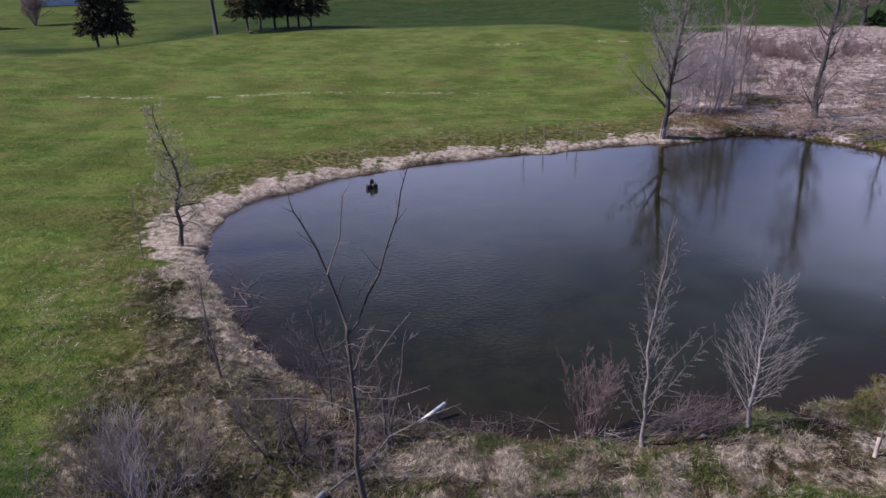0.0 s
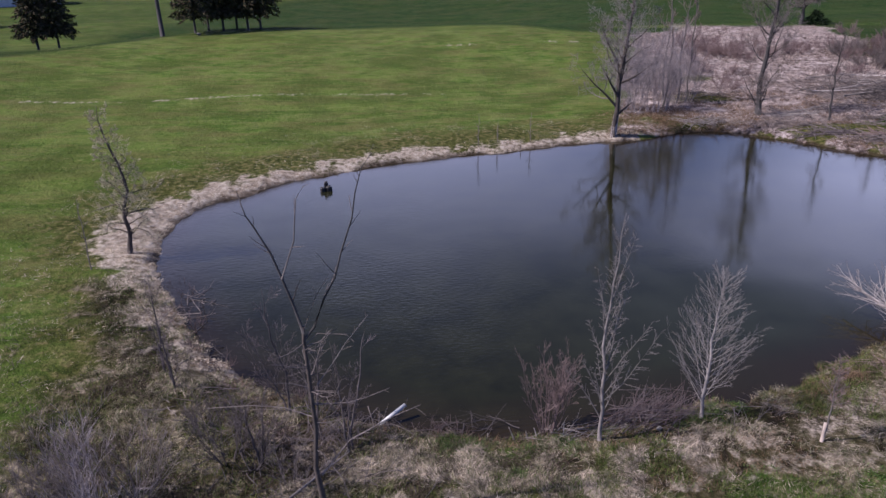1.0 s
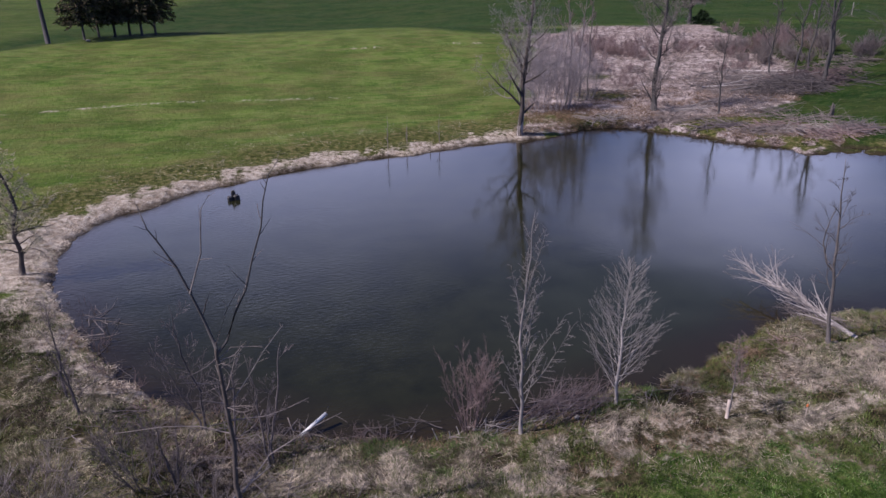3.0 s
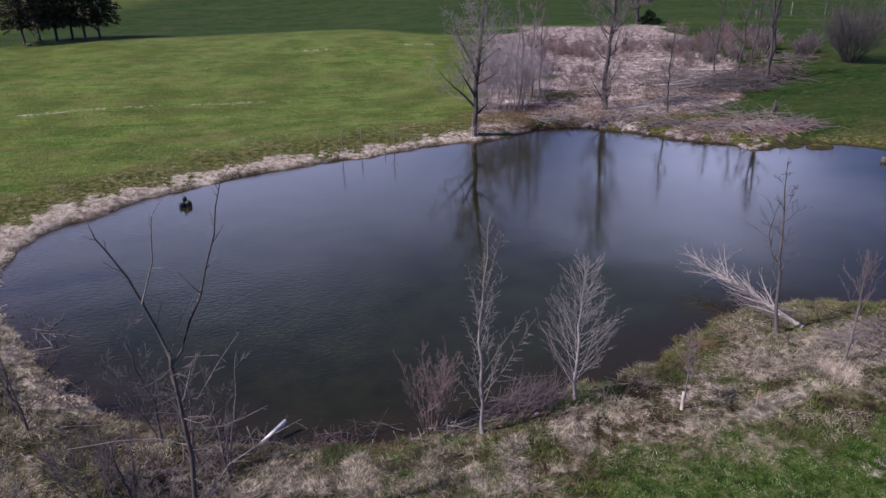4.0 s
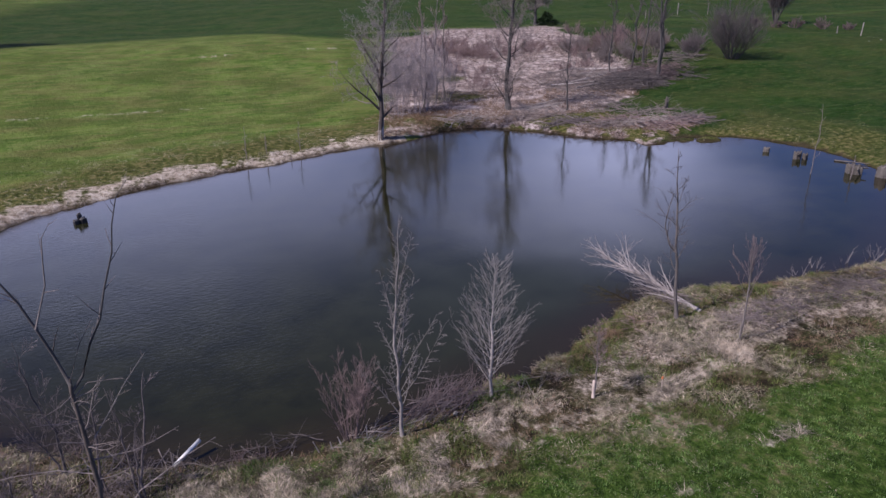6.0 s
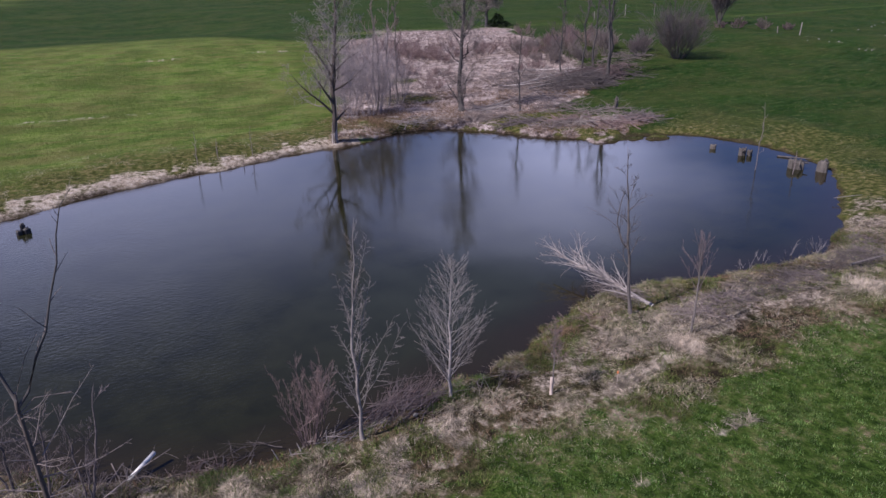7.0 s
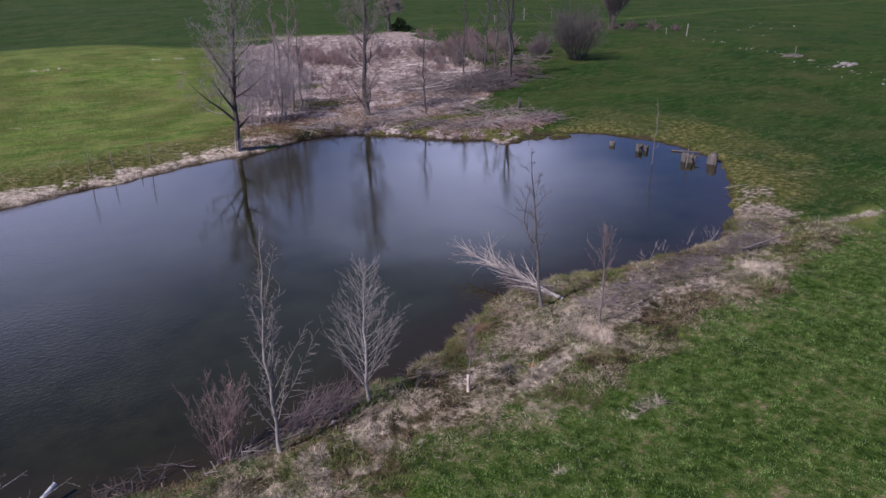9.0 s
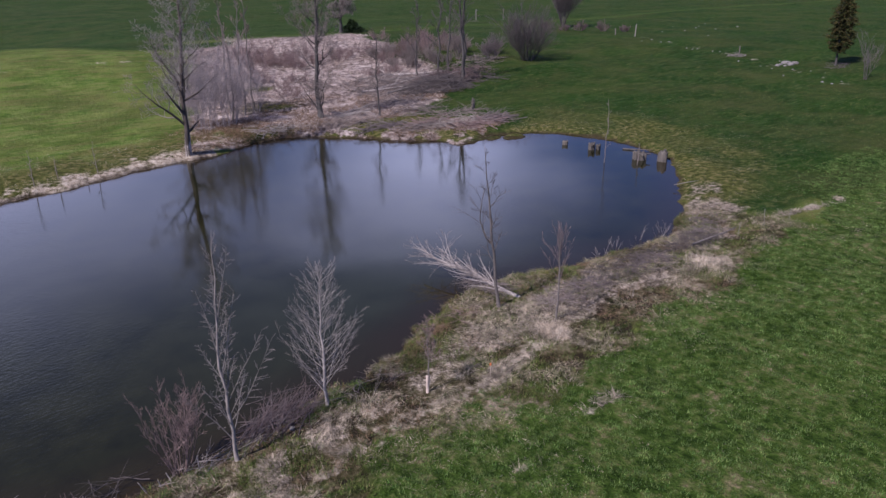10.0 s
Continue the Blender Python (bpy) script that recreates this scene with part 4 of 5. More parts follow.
for k, (x, y, h, r) in enumerate([(47.8, 58.6, 11.5, 0.15), (48.6, 59.2, 12.0, 0.17), (46.9, 61.1, 9.5, 0.10), (44.6, 62.0, 8.5, 0.07), (52.0, 66.0, 10.0, 0.09)]):
    bare_tree("bare_tree", x, y, h, r, 70 + k, "tall slim bare tree beside the brush heap", BARK_DARK, TWIG_DARK, limbs=11, first=0.35, limb_len=0.22, spec=dict(fine=0.014, twigs=4), group="slim trees by the brush heap")
shrub("round_shrub", 62.2, 63.4, 6.2, 81, "large rounded leafless shrub casting a shadow on the grass", TWIG_DARK, TWIG_DARK, stems=46, spread=0.95, fine=0.011, twigs=9, thick=0.035, first=0.12, foot=0.45, reach=0.95)
shrub("round_shrub", 60.0, 67.5, 2.6, 82, "low leafless shrub at the edge of the field", TWIG_DARK, TWIG_MAUVE, stems=22, spread=1.3, fine=0.011, twigs=8, thick=0.03)
shrub("round_shrub", 63.0, 70.5, 2.4, 85, "low leafless shrub at the edge of the field", TWIG_DARK, TWIG_MAUVE, stems=22, spread=1.4, fine=0.011, twigs=8, thick=0.03)
shrub("round_shrub", 98.0, 91.5, 8.5, 83, "dark leafless shrub at the field's edge", TWIG_DARK, TWIG_DARK, stems=24, spread=0.45, fine=0.03, twigs=8, thick=0.06)
shrub("round_shrub", 57.0, 70.5, 3.4, 84, "low grey leafless thicket in dead reeds", TWIG_GREY, TWIG_GREY, stems=20, spread=0.9, fine=0.017, twigs=7, thick=0.03)
rngd = np.random.RandomState(90)
for k in range(22):
    y = rngd.uniform(58, 92)
    x = 18 + (y - 50) * 0.344 + rngd.uniform(4, 27)
    shrub("dogwood_shrub", x, y, rngd.uniform(0.8, 1.9), 90 + k, "low reddish-brown leafless dogwood among dead reeds", TWIG_RED, TWIG_RED, stems=18, spread=1.7, fine=0.008, twigs=8, thick=0.015, first=0.1, foot=0.5, group="dogwoods in the reeds")
for k in range(18):
    x, y = 37.5 + rngd.normal(0, 2.3), 81.5 + rngd.normal(0, 3.0)
    shrub("dogwood_shrub", x, y, rngd.uniform(1.1, 2.0), 1190 + k, "low reddish-brown leafless dogwood among dead reeds", TWIG_RED, TWIG_RED, stems=14, spread=1.6, fine=0.009, twigs=7, thick=0.016, first=0.1, foot=0.5, group="dogwoods in the reeds")
for k, (x, y, h) in enumerate([(52.5, 73.0, 3.4), (55.0, 76.5, 3.8), (50.5, 78.0, 3.0), (57.5, 80.0, 3.6), (54.0, 69.5, 2.8), (60.0, 75.0, 3.2), (49.0, 71.0, 2.6), (62.0, 82.0, 3.4)]):
    shrub("bare_shrub", x, y, h * 0.7, 1230 + k, "grey-brown leafless thicket behind the brush heap", TWIG_GREY, TWIG_RED if k % 2 else TWIG_GREY, stems=30, spread=1.8, fine=0.010, twigs=9, thick=0.022, first=0.1, foot=0.8, group="thicket behind the brush heap")
for k, (x, y) in enumerate([(93.0, 86.5), (95.2, 84.8), (97.6, 81.8), (99.8, 79.2), (91.0, 88.8)]):
    shrub("bare_shrub", x, y, 1.3 + 0.25 * (k % 3), 1250 + k, "low brown leafless brush along an old fence", RUST_TWIG, RUST_TWIG, stems=16, spread=1.5, fine=0.02, twigs=6, thick=0.03, group="brush along the old fence")
# low spreading tree over an evergreen bush, beyond the reeds
spread_tree = bare_tree("bare_tree", 61.6, 107.5, 4.6, 0.30, 105, "low wide-topped leafless tree beyond the reeds", BARK_DARK, TWIG_GREY, limbs=16, first=0.45, limb_len=0.75, spec=dict(angle=(55, 85), fine=0.03, twigs=7, reach=1.1), up=0.02, level=1)
conifer("evergreen_bush", 63.4, 106.8, 2.0, 2.2, 0.1, 106, "low dark evergreen bush under a bare tree", EVERGREEN, tiers=9, droop=0.1, dense=10)

# brush heaps and dead timber behind the far bank
HEAPS_BEHIND = [(43.5, 57.5, 4.0, 2.4, 1.5, 420, TWIG_DARK), (47.5, 60.5, 3.5, 2.5, 1.7, 340, RUST_TWIG), (40.5, 58.5, 4.5, 2.5, 0.7, 130, TWIG_GREY), (30.5, 51.9, 2.2, 1.1, 0.5, 70, TWIG_PALE),
         (44.5, 62.5, 4.0, 2.5, 1.2, 150, TWIG_GREY), (36.5, 54.0, 3.5, 2.0, 0.5, 80, TWIG_GREY), (35.5, 49.8, 3.0, 1.2, 0.5, 60, TWIG_GREY), (57.0, 66.5, 4.0, 2.0, 1.4, 80, TWIG_GREY),
         (38.2, 47.0, 2.2, 0.9, 0.3, 40, TWIG_GREY), (50.5, 58.5, 2.2, 1.6, 0.9, 50, TWIG_DARK), (45.5, 58.6, 2.6, 1.8, 1.6, 260, TWIG_DARK), (39.0, 61.0, 3.5, 2.0, 0.6, 90, TWIG_DARK)]
HEAPS_ON_THE_SHORE = [(41.5, 64.5, 4.0, 2.5, 0.9, 110, TWIG_GREY), (34.2, 45.6, 2.6, 0.7, 0.35, 60, TWIG_RED), (37.0, 43.6, 1.6, 0.6, 0.3, 40, TWIG_PALE), (26.0, 60.5, 3.0, 1.6, 0.5, 60, TWIG_DARK),
         (29.5, 48.9, 2.5, 0.5, 0.25, 40, TWIG_GREY), (23.5, 51.0, 2.5, 0.8, 0.3, 40, TWIG_PALE), (52.5, 62.5, 2.5, 1.6, 1.0, 70, RUST_TWIG), (39.0, 43.2, 1.7, 0.7, 0.6, 90, TWIG_MAUVE),
         (35.2, 43.7, 2.0, 0.6, 0.35, 60, TWIG_PALE), (32.6, 44.4, 2.0, 0.5, 0.3, 70, TWIG_GREY), (30.2, 46.6, 2.0, 0.5, 0.3, 60, TWIG_MAUVE), (27.4, 50.0, 1.8, 0.6, 0.3, 50, TWIG_GREY),
         (36.4, 42.6, 2.2, 0.6, 0.35, 80, TWIG_RED)]
for k, (x, y, rx, ry, hh, n, mat) in enumerate(HEAPS_BEHIND + HEAPS_ON_THE_SHORE):
    sticks("brush_heap", x, y, rx, ry, hh, n, (1.0, 3.2), (0.012, 0.040), 120 + k, mat, "heap of grey cut branches and brushwood")
for k, (a, b, c, d, r) in enumerate([(38.5, 60.5, 45.5, 61.5, 0.09), (38.0, 57.8, 43.5, 58.0, 0.07), (41.0, 63.5, 47.5, 60.2, 0.08), (44.5, 56.2, 46.0, 58.8, 0.07), (29.2, 51.6, 32.4, 50.6, 0.06), (30.0, 52.3, 33.4, 51.9, 0.05), (44.0, 66.5, 50.0, 63.5, 0.14), (41.2, 64.2, 45.4, 62.4, 0.10), (40.0, 66.4, 46.5, 66.0, 0.07), (36.6, 60.2, 41.6, 59.2, 0.07), (28.6, 51.0, 30.6, 49.7, 0.045), (43.0, 60.4, 48.0, 59.0, 0.09)]):
    za, zb = ground_at(a, b), ground_at(c, d)
    fallen_log(a, b, c, d, za + 0.25, zb + 0.5 + 0.2 * (k % 2), r, 140 + k, DEADWOOD if k % 3 == 0 else BARK_GREY, "bleached fallen log lying on brushwood", branches=2)
stump(40.0, 47.2, 0.13, 1.0, 150, STUMPWOOD, "grey broken snag standing on the far bank", snag=3, group="")
bpy.data.objects["tree_stump"].location.z = ground_at(40.0, 47.2) - 0.1
# stumps standing in the pond
stump(38.27, 34.63, 0.19, 0.28, 171, STUMPWOOD, "short weathered tree stump standing in pond water")
stump(38.58, 32.42, 0.22, 0.46, 172, STUMPWOOD, "weathered tree stump with a snag in pond water", snag=2)
stump(38.90, 32.05, 0.15, 0.38, 173, STUMPWOOD, "narrow weathered tree stump in pond water", snag=1)
stump(38.80, 28.66, 0.23, 0.56, 174, STUMPWOOD, "weathered tree stump leaning on its neighbour in the pond", snag=1)
stump(38.98, 28.30, 0.26, 0.50, 175, STUMPWOOD, "broad weathered tree stump in pond water", snag=2)
stump(39.72, 27.20, 0.29, 0.66, 176, STUMPWOOD, "tall weathered tree stump in pond water by the bank")
stump(-4.14, 37.95, 0.14, 0.22, 177, WETWOOD, "black wet stump standing in pond water", group="black stumps")
stump(-3.80, 38.02, 0.15, 0.26, 178, WETWOOD, "black wet stump standing in pond water", group="black stumps")
stump(-3.98, 38.20, 0.11, 0.44, 179, WETWOOD, "taller black wet stump with a snag", snag=2, group="black stumps")
fallen_log(40.3, 31.0, 41.4, 29.3, 0.04, 0.12, 0.06, 180, STUMPWOOD, "half-sunk log by the bank")
for x, y, h, s in [(36.42, 29.44, 4.4, 182), (37.6, 27.6, 1.7, 183), (38.0, 27.9, 1.3, 184)]:
    bare_tree("dead_sapling", x, y, h, 0.022, s, "thin dead sapling standing in the pond", TWIG_GREY, TWIG_GREY, limbs=7, limb_len=0.14, spec=dict(fine=0.006, twigs=2), z=-0.2, level=0)
for k, (x, y, h) in enumerate([(8.3, 45.7, 0.6), (5.5, 46.0, 2.2), (9.2, 47.0, 2.0), (6.9, 46.8, 1.4), (-12.4, 26.9, 3.0)]):
    bare_tree("sapling", x, y, h, 0.02, 190 + k, "thin leafless sapling in straw-coloured grass", TWIG_GREY, TWIG_GREY, limbs=7, limb_len=0.2, spec=dict(fine=0.006, twigs=3), level=0, group="saplings on the west bank")

# ---- near bank, from west to east ----
def forked_tree():
    rng = np.random.RandomState(200)
    bx, by = -1.80, 12.2
    gz = ground_at(bx, by)
    root = thing("forked_tree", bx, by, "slender dark bare tree that forks into two bowed leaders", "tree")

    def line(pts, sway=0.03):
        """Bends in the plane of the fork, with a slow drift towards and away from the pond."""
        drift = np.cumsum(rng.normal(0, sway, len(pts)))
        return np.array([(x - bx, drift[k] - drift[0], z - gz) for k, (x, z) in enumerate(pts)])

    trunk = line([(bx, gz - 0.2), (-1.80, 0.95), (-1.92, 2.0), (-1.84, 3.0), (-1.87, 3.73), (-1.89, 4.4), (-1.92, 5.1), (-1.91, 5.4)], 0.03)
    part("trunk", tubes("trunk", [(trunk, np.array([0.115, 0.074, 0.052, 0.047, 0.043, 0.039, 0.035, 0.030]))], 10), BARK_BROWN, root)
    sp = dict(angle=(22, 55), fine=0.0042, twigs=3, lift=0.0, rise=0.12)

    def bough(name, pts, r0, r1, mat, twig_mat, shoots, reach, start=None):
        ln = line(pts)
        if start is not None:
            ln = ln + np.array([0, start[1] - ln[0][1], 0])
        rad = np.linspace(r0, r1, len(ln))
        ob = part(name, tubes(name, [(ln, rad)], 6), mat, root)
        out = []
        sprout(rng, ln, rad, shoots, 1, dict(sp, reach=reach), out, 0.15)
        part("twig_spray", tubes("twig_spray", out, 3), twig_mat, ob)
        return ln

    top = trunk[-2]
    bough("leader", [(-1.91, 5.25), (-2.05, 5.85), (-2.22, 6.43), (-2.38, 6.91), (-2.63, 7.44), (-2.78, 7.69), (-2.88, 8.07)], 0.034, 0.008, BARK_DARK, TWIG_DARK, 9, 0.32, top)
    bough("leader", [(-1.92, 5.10), (-1.70, 5.37), (-1.46, 6.0), (-1.23, 6.42), (-1.07, 6.96), (-0.84, 7.6), (-0.76, 8.08), (-0.62, 8.55), (-0.42, 8.81)], 0.030, 0.008, BARK_DARK, TWIG_GREY, 9, 0.26, top)
    bough("limb", [(-2.22, 6.43), (-1.93, 7.19), (-1.88, 7.61), (-1.82, 8.02), (-1.66, 8.26)], 0.018, 0.005, BARK_MID, TWIG_GREY, 4, 0.3, top)
    bough("limb", [(-1.90, 5.35), (-1.63, 6.0), (-1.37, 6.42)], 0.009, 0.003, TWIG_GREY, TWIG_GREY, 4, 0.4, top)
    bough("limb", [(-1.90, 5.0), (-1.64, 5.24), (-1.35, 5.20), (-1.08, 5.2), (-0.97, 5.08)], 0.009, 0.003, TWIG_GREY, TWIG_GREY, 4, 0.4, top)
    bough("limb", [(-1.74, 4.06), (-1.38, 4.56), (-1.08, 5.05), (-0.64, 5.6)], 0.010, 0.004, TWIG_ASH, TWIG_GREY, 6, 0.35, top)
    bough("limb", [(-1.80, 1.80), (-1.17, 2.65), (-0.26, 3.18), (0.34, 3.44)], 0.017, 0.005, TWIG_GREY, TWIG_GREY, 8, 0.3, top)
    bough("limb", [(-1.84, 3.60), (-1.14, 3.62), (-0.76, 3.75), (-0.28, 3.96)], 0.014, 0.005, TWIG_GREY, TWIG_GREY, 7, 0.3, top)
    bough("limb", [(-1.88, 3.30), (-2.45, 3.55), (-3.1, 3.62), (-4.0, 3.58)], 0.014, 0.005, TWIG_GREY, TWIG_GREY, 6, 0.28, top)
    for k in range(22):
        t = rng.uniform(0.30, 0.97)
        i = min(int(t * 7), 6)
        p = trunk[i] + (trunk[i + 1] - trunk[i]) * (t * 7 - i)
        a = rng.uniform(0, 2 * math.pi)
        lp, lr = strand(rng, p, [math.cos(a), math.sin(a), rng.uniform(0.1, 0.8)], rng.uniform(0.3, 1.0), 0.011, 0.004, 5, 0.15, 0.02)
        limb = part("limb", tubes("limb", [(lp, lr)], 5), TWIG_GREY if k % 2 else TWIG_DARK, root)
        out = []
        sprout(rng, lp, lr, 4, 0, sp, out, 0.3)
        part("twig_spray", tubes("twig_spray", out, 3), TWIG_GREY, limb)


forked_tree()
for k, (x, y, h, st) in enumerate([(-3.15, 16.5, 4.2, 2), (-1.4, 14.8, 3.3, 3), (-2.2, 15.4, 3.0, 2), (-7.2, 18.9, 3.2, 1), (-6.6, 17.8, 2.4, 2), (-3.6, 14.4, 2.6, 2)]):
    bare_tree("sapling", x, y, h, 0.035, 210 + k, "thin leafless sapling on the brushy bank", TWIG_DARK, TWIG_MAUVE, limbs=16, first=0.15, limb_len=0.3, spec=dict(fine=0.0034, twigs=5, limb=0.3), stems=st, group="saplings on the near bank")
for k, (x, y, h, mat, st) in enumerate([(-4.4, 14.5, 2.2, TWIG_DARK, 12), (-7.1, 12.9, 2.6, TWIG_GREY, 16), (-6.2, 13.3, 2.2, TWIG_GREY, 12), (-8.4, 12.9, 2.4, TWIG_DARK, 6), (-5.4, 15.8, 1.4, TWIG_DARK, 6), (-2.7, 13.6, 1.4, TWIG_GREY, 7),
                                        (-6.6, 12.4, 2.6, WILLOW, 14), (-7.9, 11.6, 2.2, TWIG_GREY, 9), (-3.8, 14.3, 2.6, TWIG_DARK, 7)]):
    shrub("bare_shrub", x, y, h, 230 + k, "leafless tangled shrub on the brushy bank", mat, mat, stems=st, spread=0.75, fine=0.0045, twigs=6, thick=0.014, group="shrubs on the near bank")
for k, (x, y, rx, ry, n) in enumerate([(-3.0, 14.2, 2.2, 1.2, 45), (-5.5, 16.5, 1.6, 1.6, 30), (-6.5, 19.5, 0.9, 2.0, 26), (-7.8, 23.5, 0.8, 2.2, 22), (1.6, 16.0, 1.2, 0.4, 16), (-1.5, 16.2, 1.4, 0.5, 22), (-0.8, 13.4, 1.6, 0.8, 24)]):
    sticks("brushwood", x, y, rx, ry, 0.35, n, (0.5, 1.7), (0.006, 0.018), 250 + k, TWIG_GREY if k % 2 else TWIG_DARK, "loose dead branches lying in rough grass", "brushwood")


def pipe(x0, y0, z0, x1, y1, z1, r, mat, label):
    d = Vector((x1 - x0, y1 - y0, z1 - z0))
    L = d.length
    V, F, n = [], [], 20
    for rr, z in ((r, 0), (r, L), (r * 0.88, L), (r * 0.88, 0)):
        V += [(rr * math.cos(a * 2 * math.pi / n), rr * math.sin(a * 2 * math.pi / n), z) for a in range(n)]
    for k in range(4):
        F += [(k * n + j, k * n + (j + 1) % n, ((k + 1) % 4) * n + (j + 1) % n, ((k + 1) % 4) * n + j) for j in range(n)]
    me = mesh_from("pipe", V, F, True)
    me.materials.append(mat)
    ob = new("pipe", me)
    ob.matrix_basis = Matrix.Translation((x0, y0, z0)) @ d.to_track_quat("Z", "Y").to_matrix().to_4x4()
    return tagged(ob, label, "pipe")


for k, (x, y, rx, ry, n, mat) in enumerate([(-3.4, 15.6, 1.0, 0.6, 60, RUST_TWIG), (-1.8, 15.2, 0.9, 0.6, 60, TWIG_MAUVE), (-4.9, 17.6, 0.8, 0.7, 45, RUST_TWIG), (-0.6, 15.6, 0.8, 0.5, 45, TWIG_DARK), (0.9, 15.7, 0.8, 0.4, 40, RUST_TWIG), (-2.6, 12.6, 1.2, 0.7, 60, TWIG_DARK), (-5.6, 14.6, 1.0, 0.8, 50, TWIG_DARK)]):
    sticks("brushwood", x, y, rx, ry, 0.45, n, (0.3, 1.1), (0.003, 0.009), 1300 + k, mat, "tangle of fine dead stems on the near shore", "brushwood")
pipe(-0.72, 16.20, 0.10, 0.02, 16.65, 0.42, 0.055, PVC, "white plastic drain pipe sticking out over the water")
pipe(-3.25, 12.35, 0.50, -2.80, 12.92, 0.58, 0.075, OLD_PIPE, "short grey-white drain pipe lying in rough grass")
shrub("red_shrub", 3.8, 15.5, 2.8, 270, "reddish leafless shrub with dense upright twigs", RUST_TWIG, TWIG_RED, stems=17, spread=0.42, fine=0.0036, twigs=10, thick=0.015, z=0.02, first=0.40, reach=0.62, foot=0.13)
bare_tree("bare_tree", 5.05, 14.8, 6.3, 0.05, 271, "pale slender leafless poplar with short spurs on the near bank", BARK_GREY, TWIG_ASH, limbs=22, first=0.16, limb_len=0.20, spec=dict(angle=(24, 48), fine=0.0026, twigs=15, reach=0.32, arm=0.34, limb=0.25, wob=0.05, rise=0.1, lift=0.0, tw=(35, 75), drift=0.008), lean=(0.02, 0), up=0.05, level=1,
          arms=[(0.22, (0.62, -0.25, 0.85), 2.5), (0.30, (0.50, -0.1, 0.9), 2.1), (0.34, (0.42, 0.25, 0.95), 2.3), (0.42, (0.30, 0.1, 1.0), 2.2), (0.13, (-0.55, 0.2, 0.95), 1.9), (0.2, (-0.42, -0.2, 0.85), 1.5), (0.52, (-0.28, 0.1, 1.0), 1.7), (0.62, (0.3, 0.1, 1.0), 2.0), (0.64, (-0.15, -0.2, 1.0), 2.0)])
bare_tree("bare_tree", 8.07, 15.55, 4.4, 0.05, 272, "small pale leafless maple with a full oval crown", BARK_ASH, TWIG_PALE, limbs=78, first=0.14, limb_len=0.42, spec=dict(angle=(40, 64), fine=0.0026, twigs=4, limb=0.2, wob=0.03, reach=0.75, rise=0.08, lift=0.0, tw=(14, 38), drift=0.008), up=0.06, level=1)
sticks("brush_heap", 6.9, 15.9, 1.1, 0.5, 0.8, 100, (0.9, 2.0), (0.006, 0.013), 275, RUST_TWIG, "heap of reddish cut twigs at the water's edge", along=0.6)
sticks("brush_heap", 6.75, 15.72, 1.15, 0.42, 0.9, 80, (1.0, 2.2), (0.006, 0.015), 273, TWIG_MAUVE, "heap of pinkish-grey cut branches at the water's edge", along=0.35)
sticks("brush_heap", 4.4, 15.4, 1.4, 0.4, 0.2, 26, (0.6, 1.4), (0.007, 0.016), 274, TWIG_PALE, "pale loose branches at the water's edge", along=0.2)
for k, (x, y) in enumerate([(2.9, 15.35), (3.25, 15.3), (3.5, 15.25), (4.2, 15.2), (2.2, 15.6), (8.35, 16.0)]):
    rngk = np.random.RandomState(280 + k)
    fallen_log(x, y, x + rngk.uniform(-0.15, 0.05), y + rngk.uniform(-0.1, 0.2), ground_at(x, y), ground_at(x, y) + rngk.uniform(0.3, 0.6), 0.022, 281 + k, DEADWOOD, "pale gnawed stub of a cut shoot", name="cut_stub")


def stake(x, y, high, w, label, tape=False, tilt=0.0, mat=None):
    mat = mat or STAKE_WOOD
    root = thing("stake", x, y, label, "stake")
    root.matrix_basis = root.matrix_basis @ pose(0, 0, 0, tilt, tilt * 0.6, 20)
    part("post", box_mesh("post", w, w * 0.8, high + 0.15, oz=-0.15, bevel=0.005), mat, root)
    part("tip", box_mesh("tip", w * 0.7, w * 0.55, 0.03, oz=high, bevel=0.008), mat, root)
    if tape:
        part("tape", box_mesh("tape", w * 2.6, w * 1.8, 0.08, oz=high * 0.86, bevel=0.006), STAKE_TAPE, root, "orange marking tape")
    return root


guarded = bare_tree("sapling", 10.62, 14.12, 2.5, 0.024, 290, "young leafless sapling in a pale trunk guard", BARK_MID, TWIG_RED, limbs=20, first=0.42, limb_len=0.24, spec=dict(angle=(30, 75), fine=0.0045, twigs=5, limb=0.4, wob=0.16, drift=0.006), up=0.05)
part("trunk_guard", tubes("trunk_guard", [(np.array([(0, 0, 0.0), (0.004, 0, 0.3), (0.0, 0, 0.58), (0.0, 0, 0.585)]), np.array([0.046, 0.044, 0.044, 0.02]))], 10), STAKE_WOOD, guarded, "pale sleeve round the trunk")
stake(12.75, 13.75, 0.5, 0.022, "thin survey stake with orange tape", True)
stake(20.6, 14.6, 0.3, 0.022, "thin pale stake in dry grass", False, 6, BARK_GREY)
fallen_log(17.35, 17.3, 16.4, 22.4, 0.32, 0.95, 0.095, 291, BARK_ASH, "bleached fallen tree lying out over the water", branches=46, twig=TWIG_ASH, rise=1.0, spread=50, reach=(0.14, 0.36), first=0.2)
sticks("brush_heap", 17.1, 19.2, 0.6, 1.2, 0.6, 90, (0.5, 1.4), (0.004, 0.010), 295, TWIG_GREY, "dark tangle of twigs under a fallen tree", along=1.9)
bare_tree("bare_tree", 16.2, 17.2, 6.3, 0.06, 292, "slim dark bare tree by a fallen log", BARK_MID, TWIG_DARK, limbs=13, first=0.3, limb_len=0.18, spec=dict(angle=(25, 55), fine=0.0042, twigs=4, drift=0.005, wob=0.16), lean=(-0.13, 0), arms=[(0.42, (-0.7, 0.1, 0.75), 2.6)])
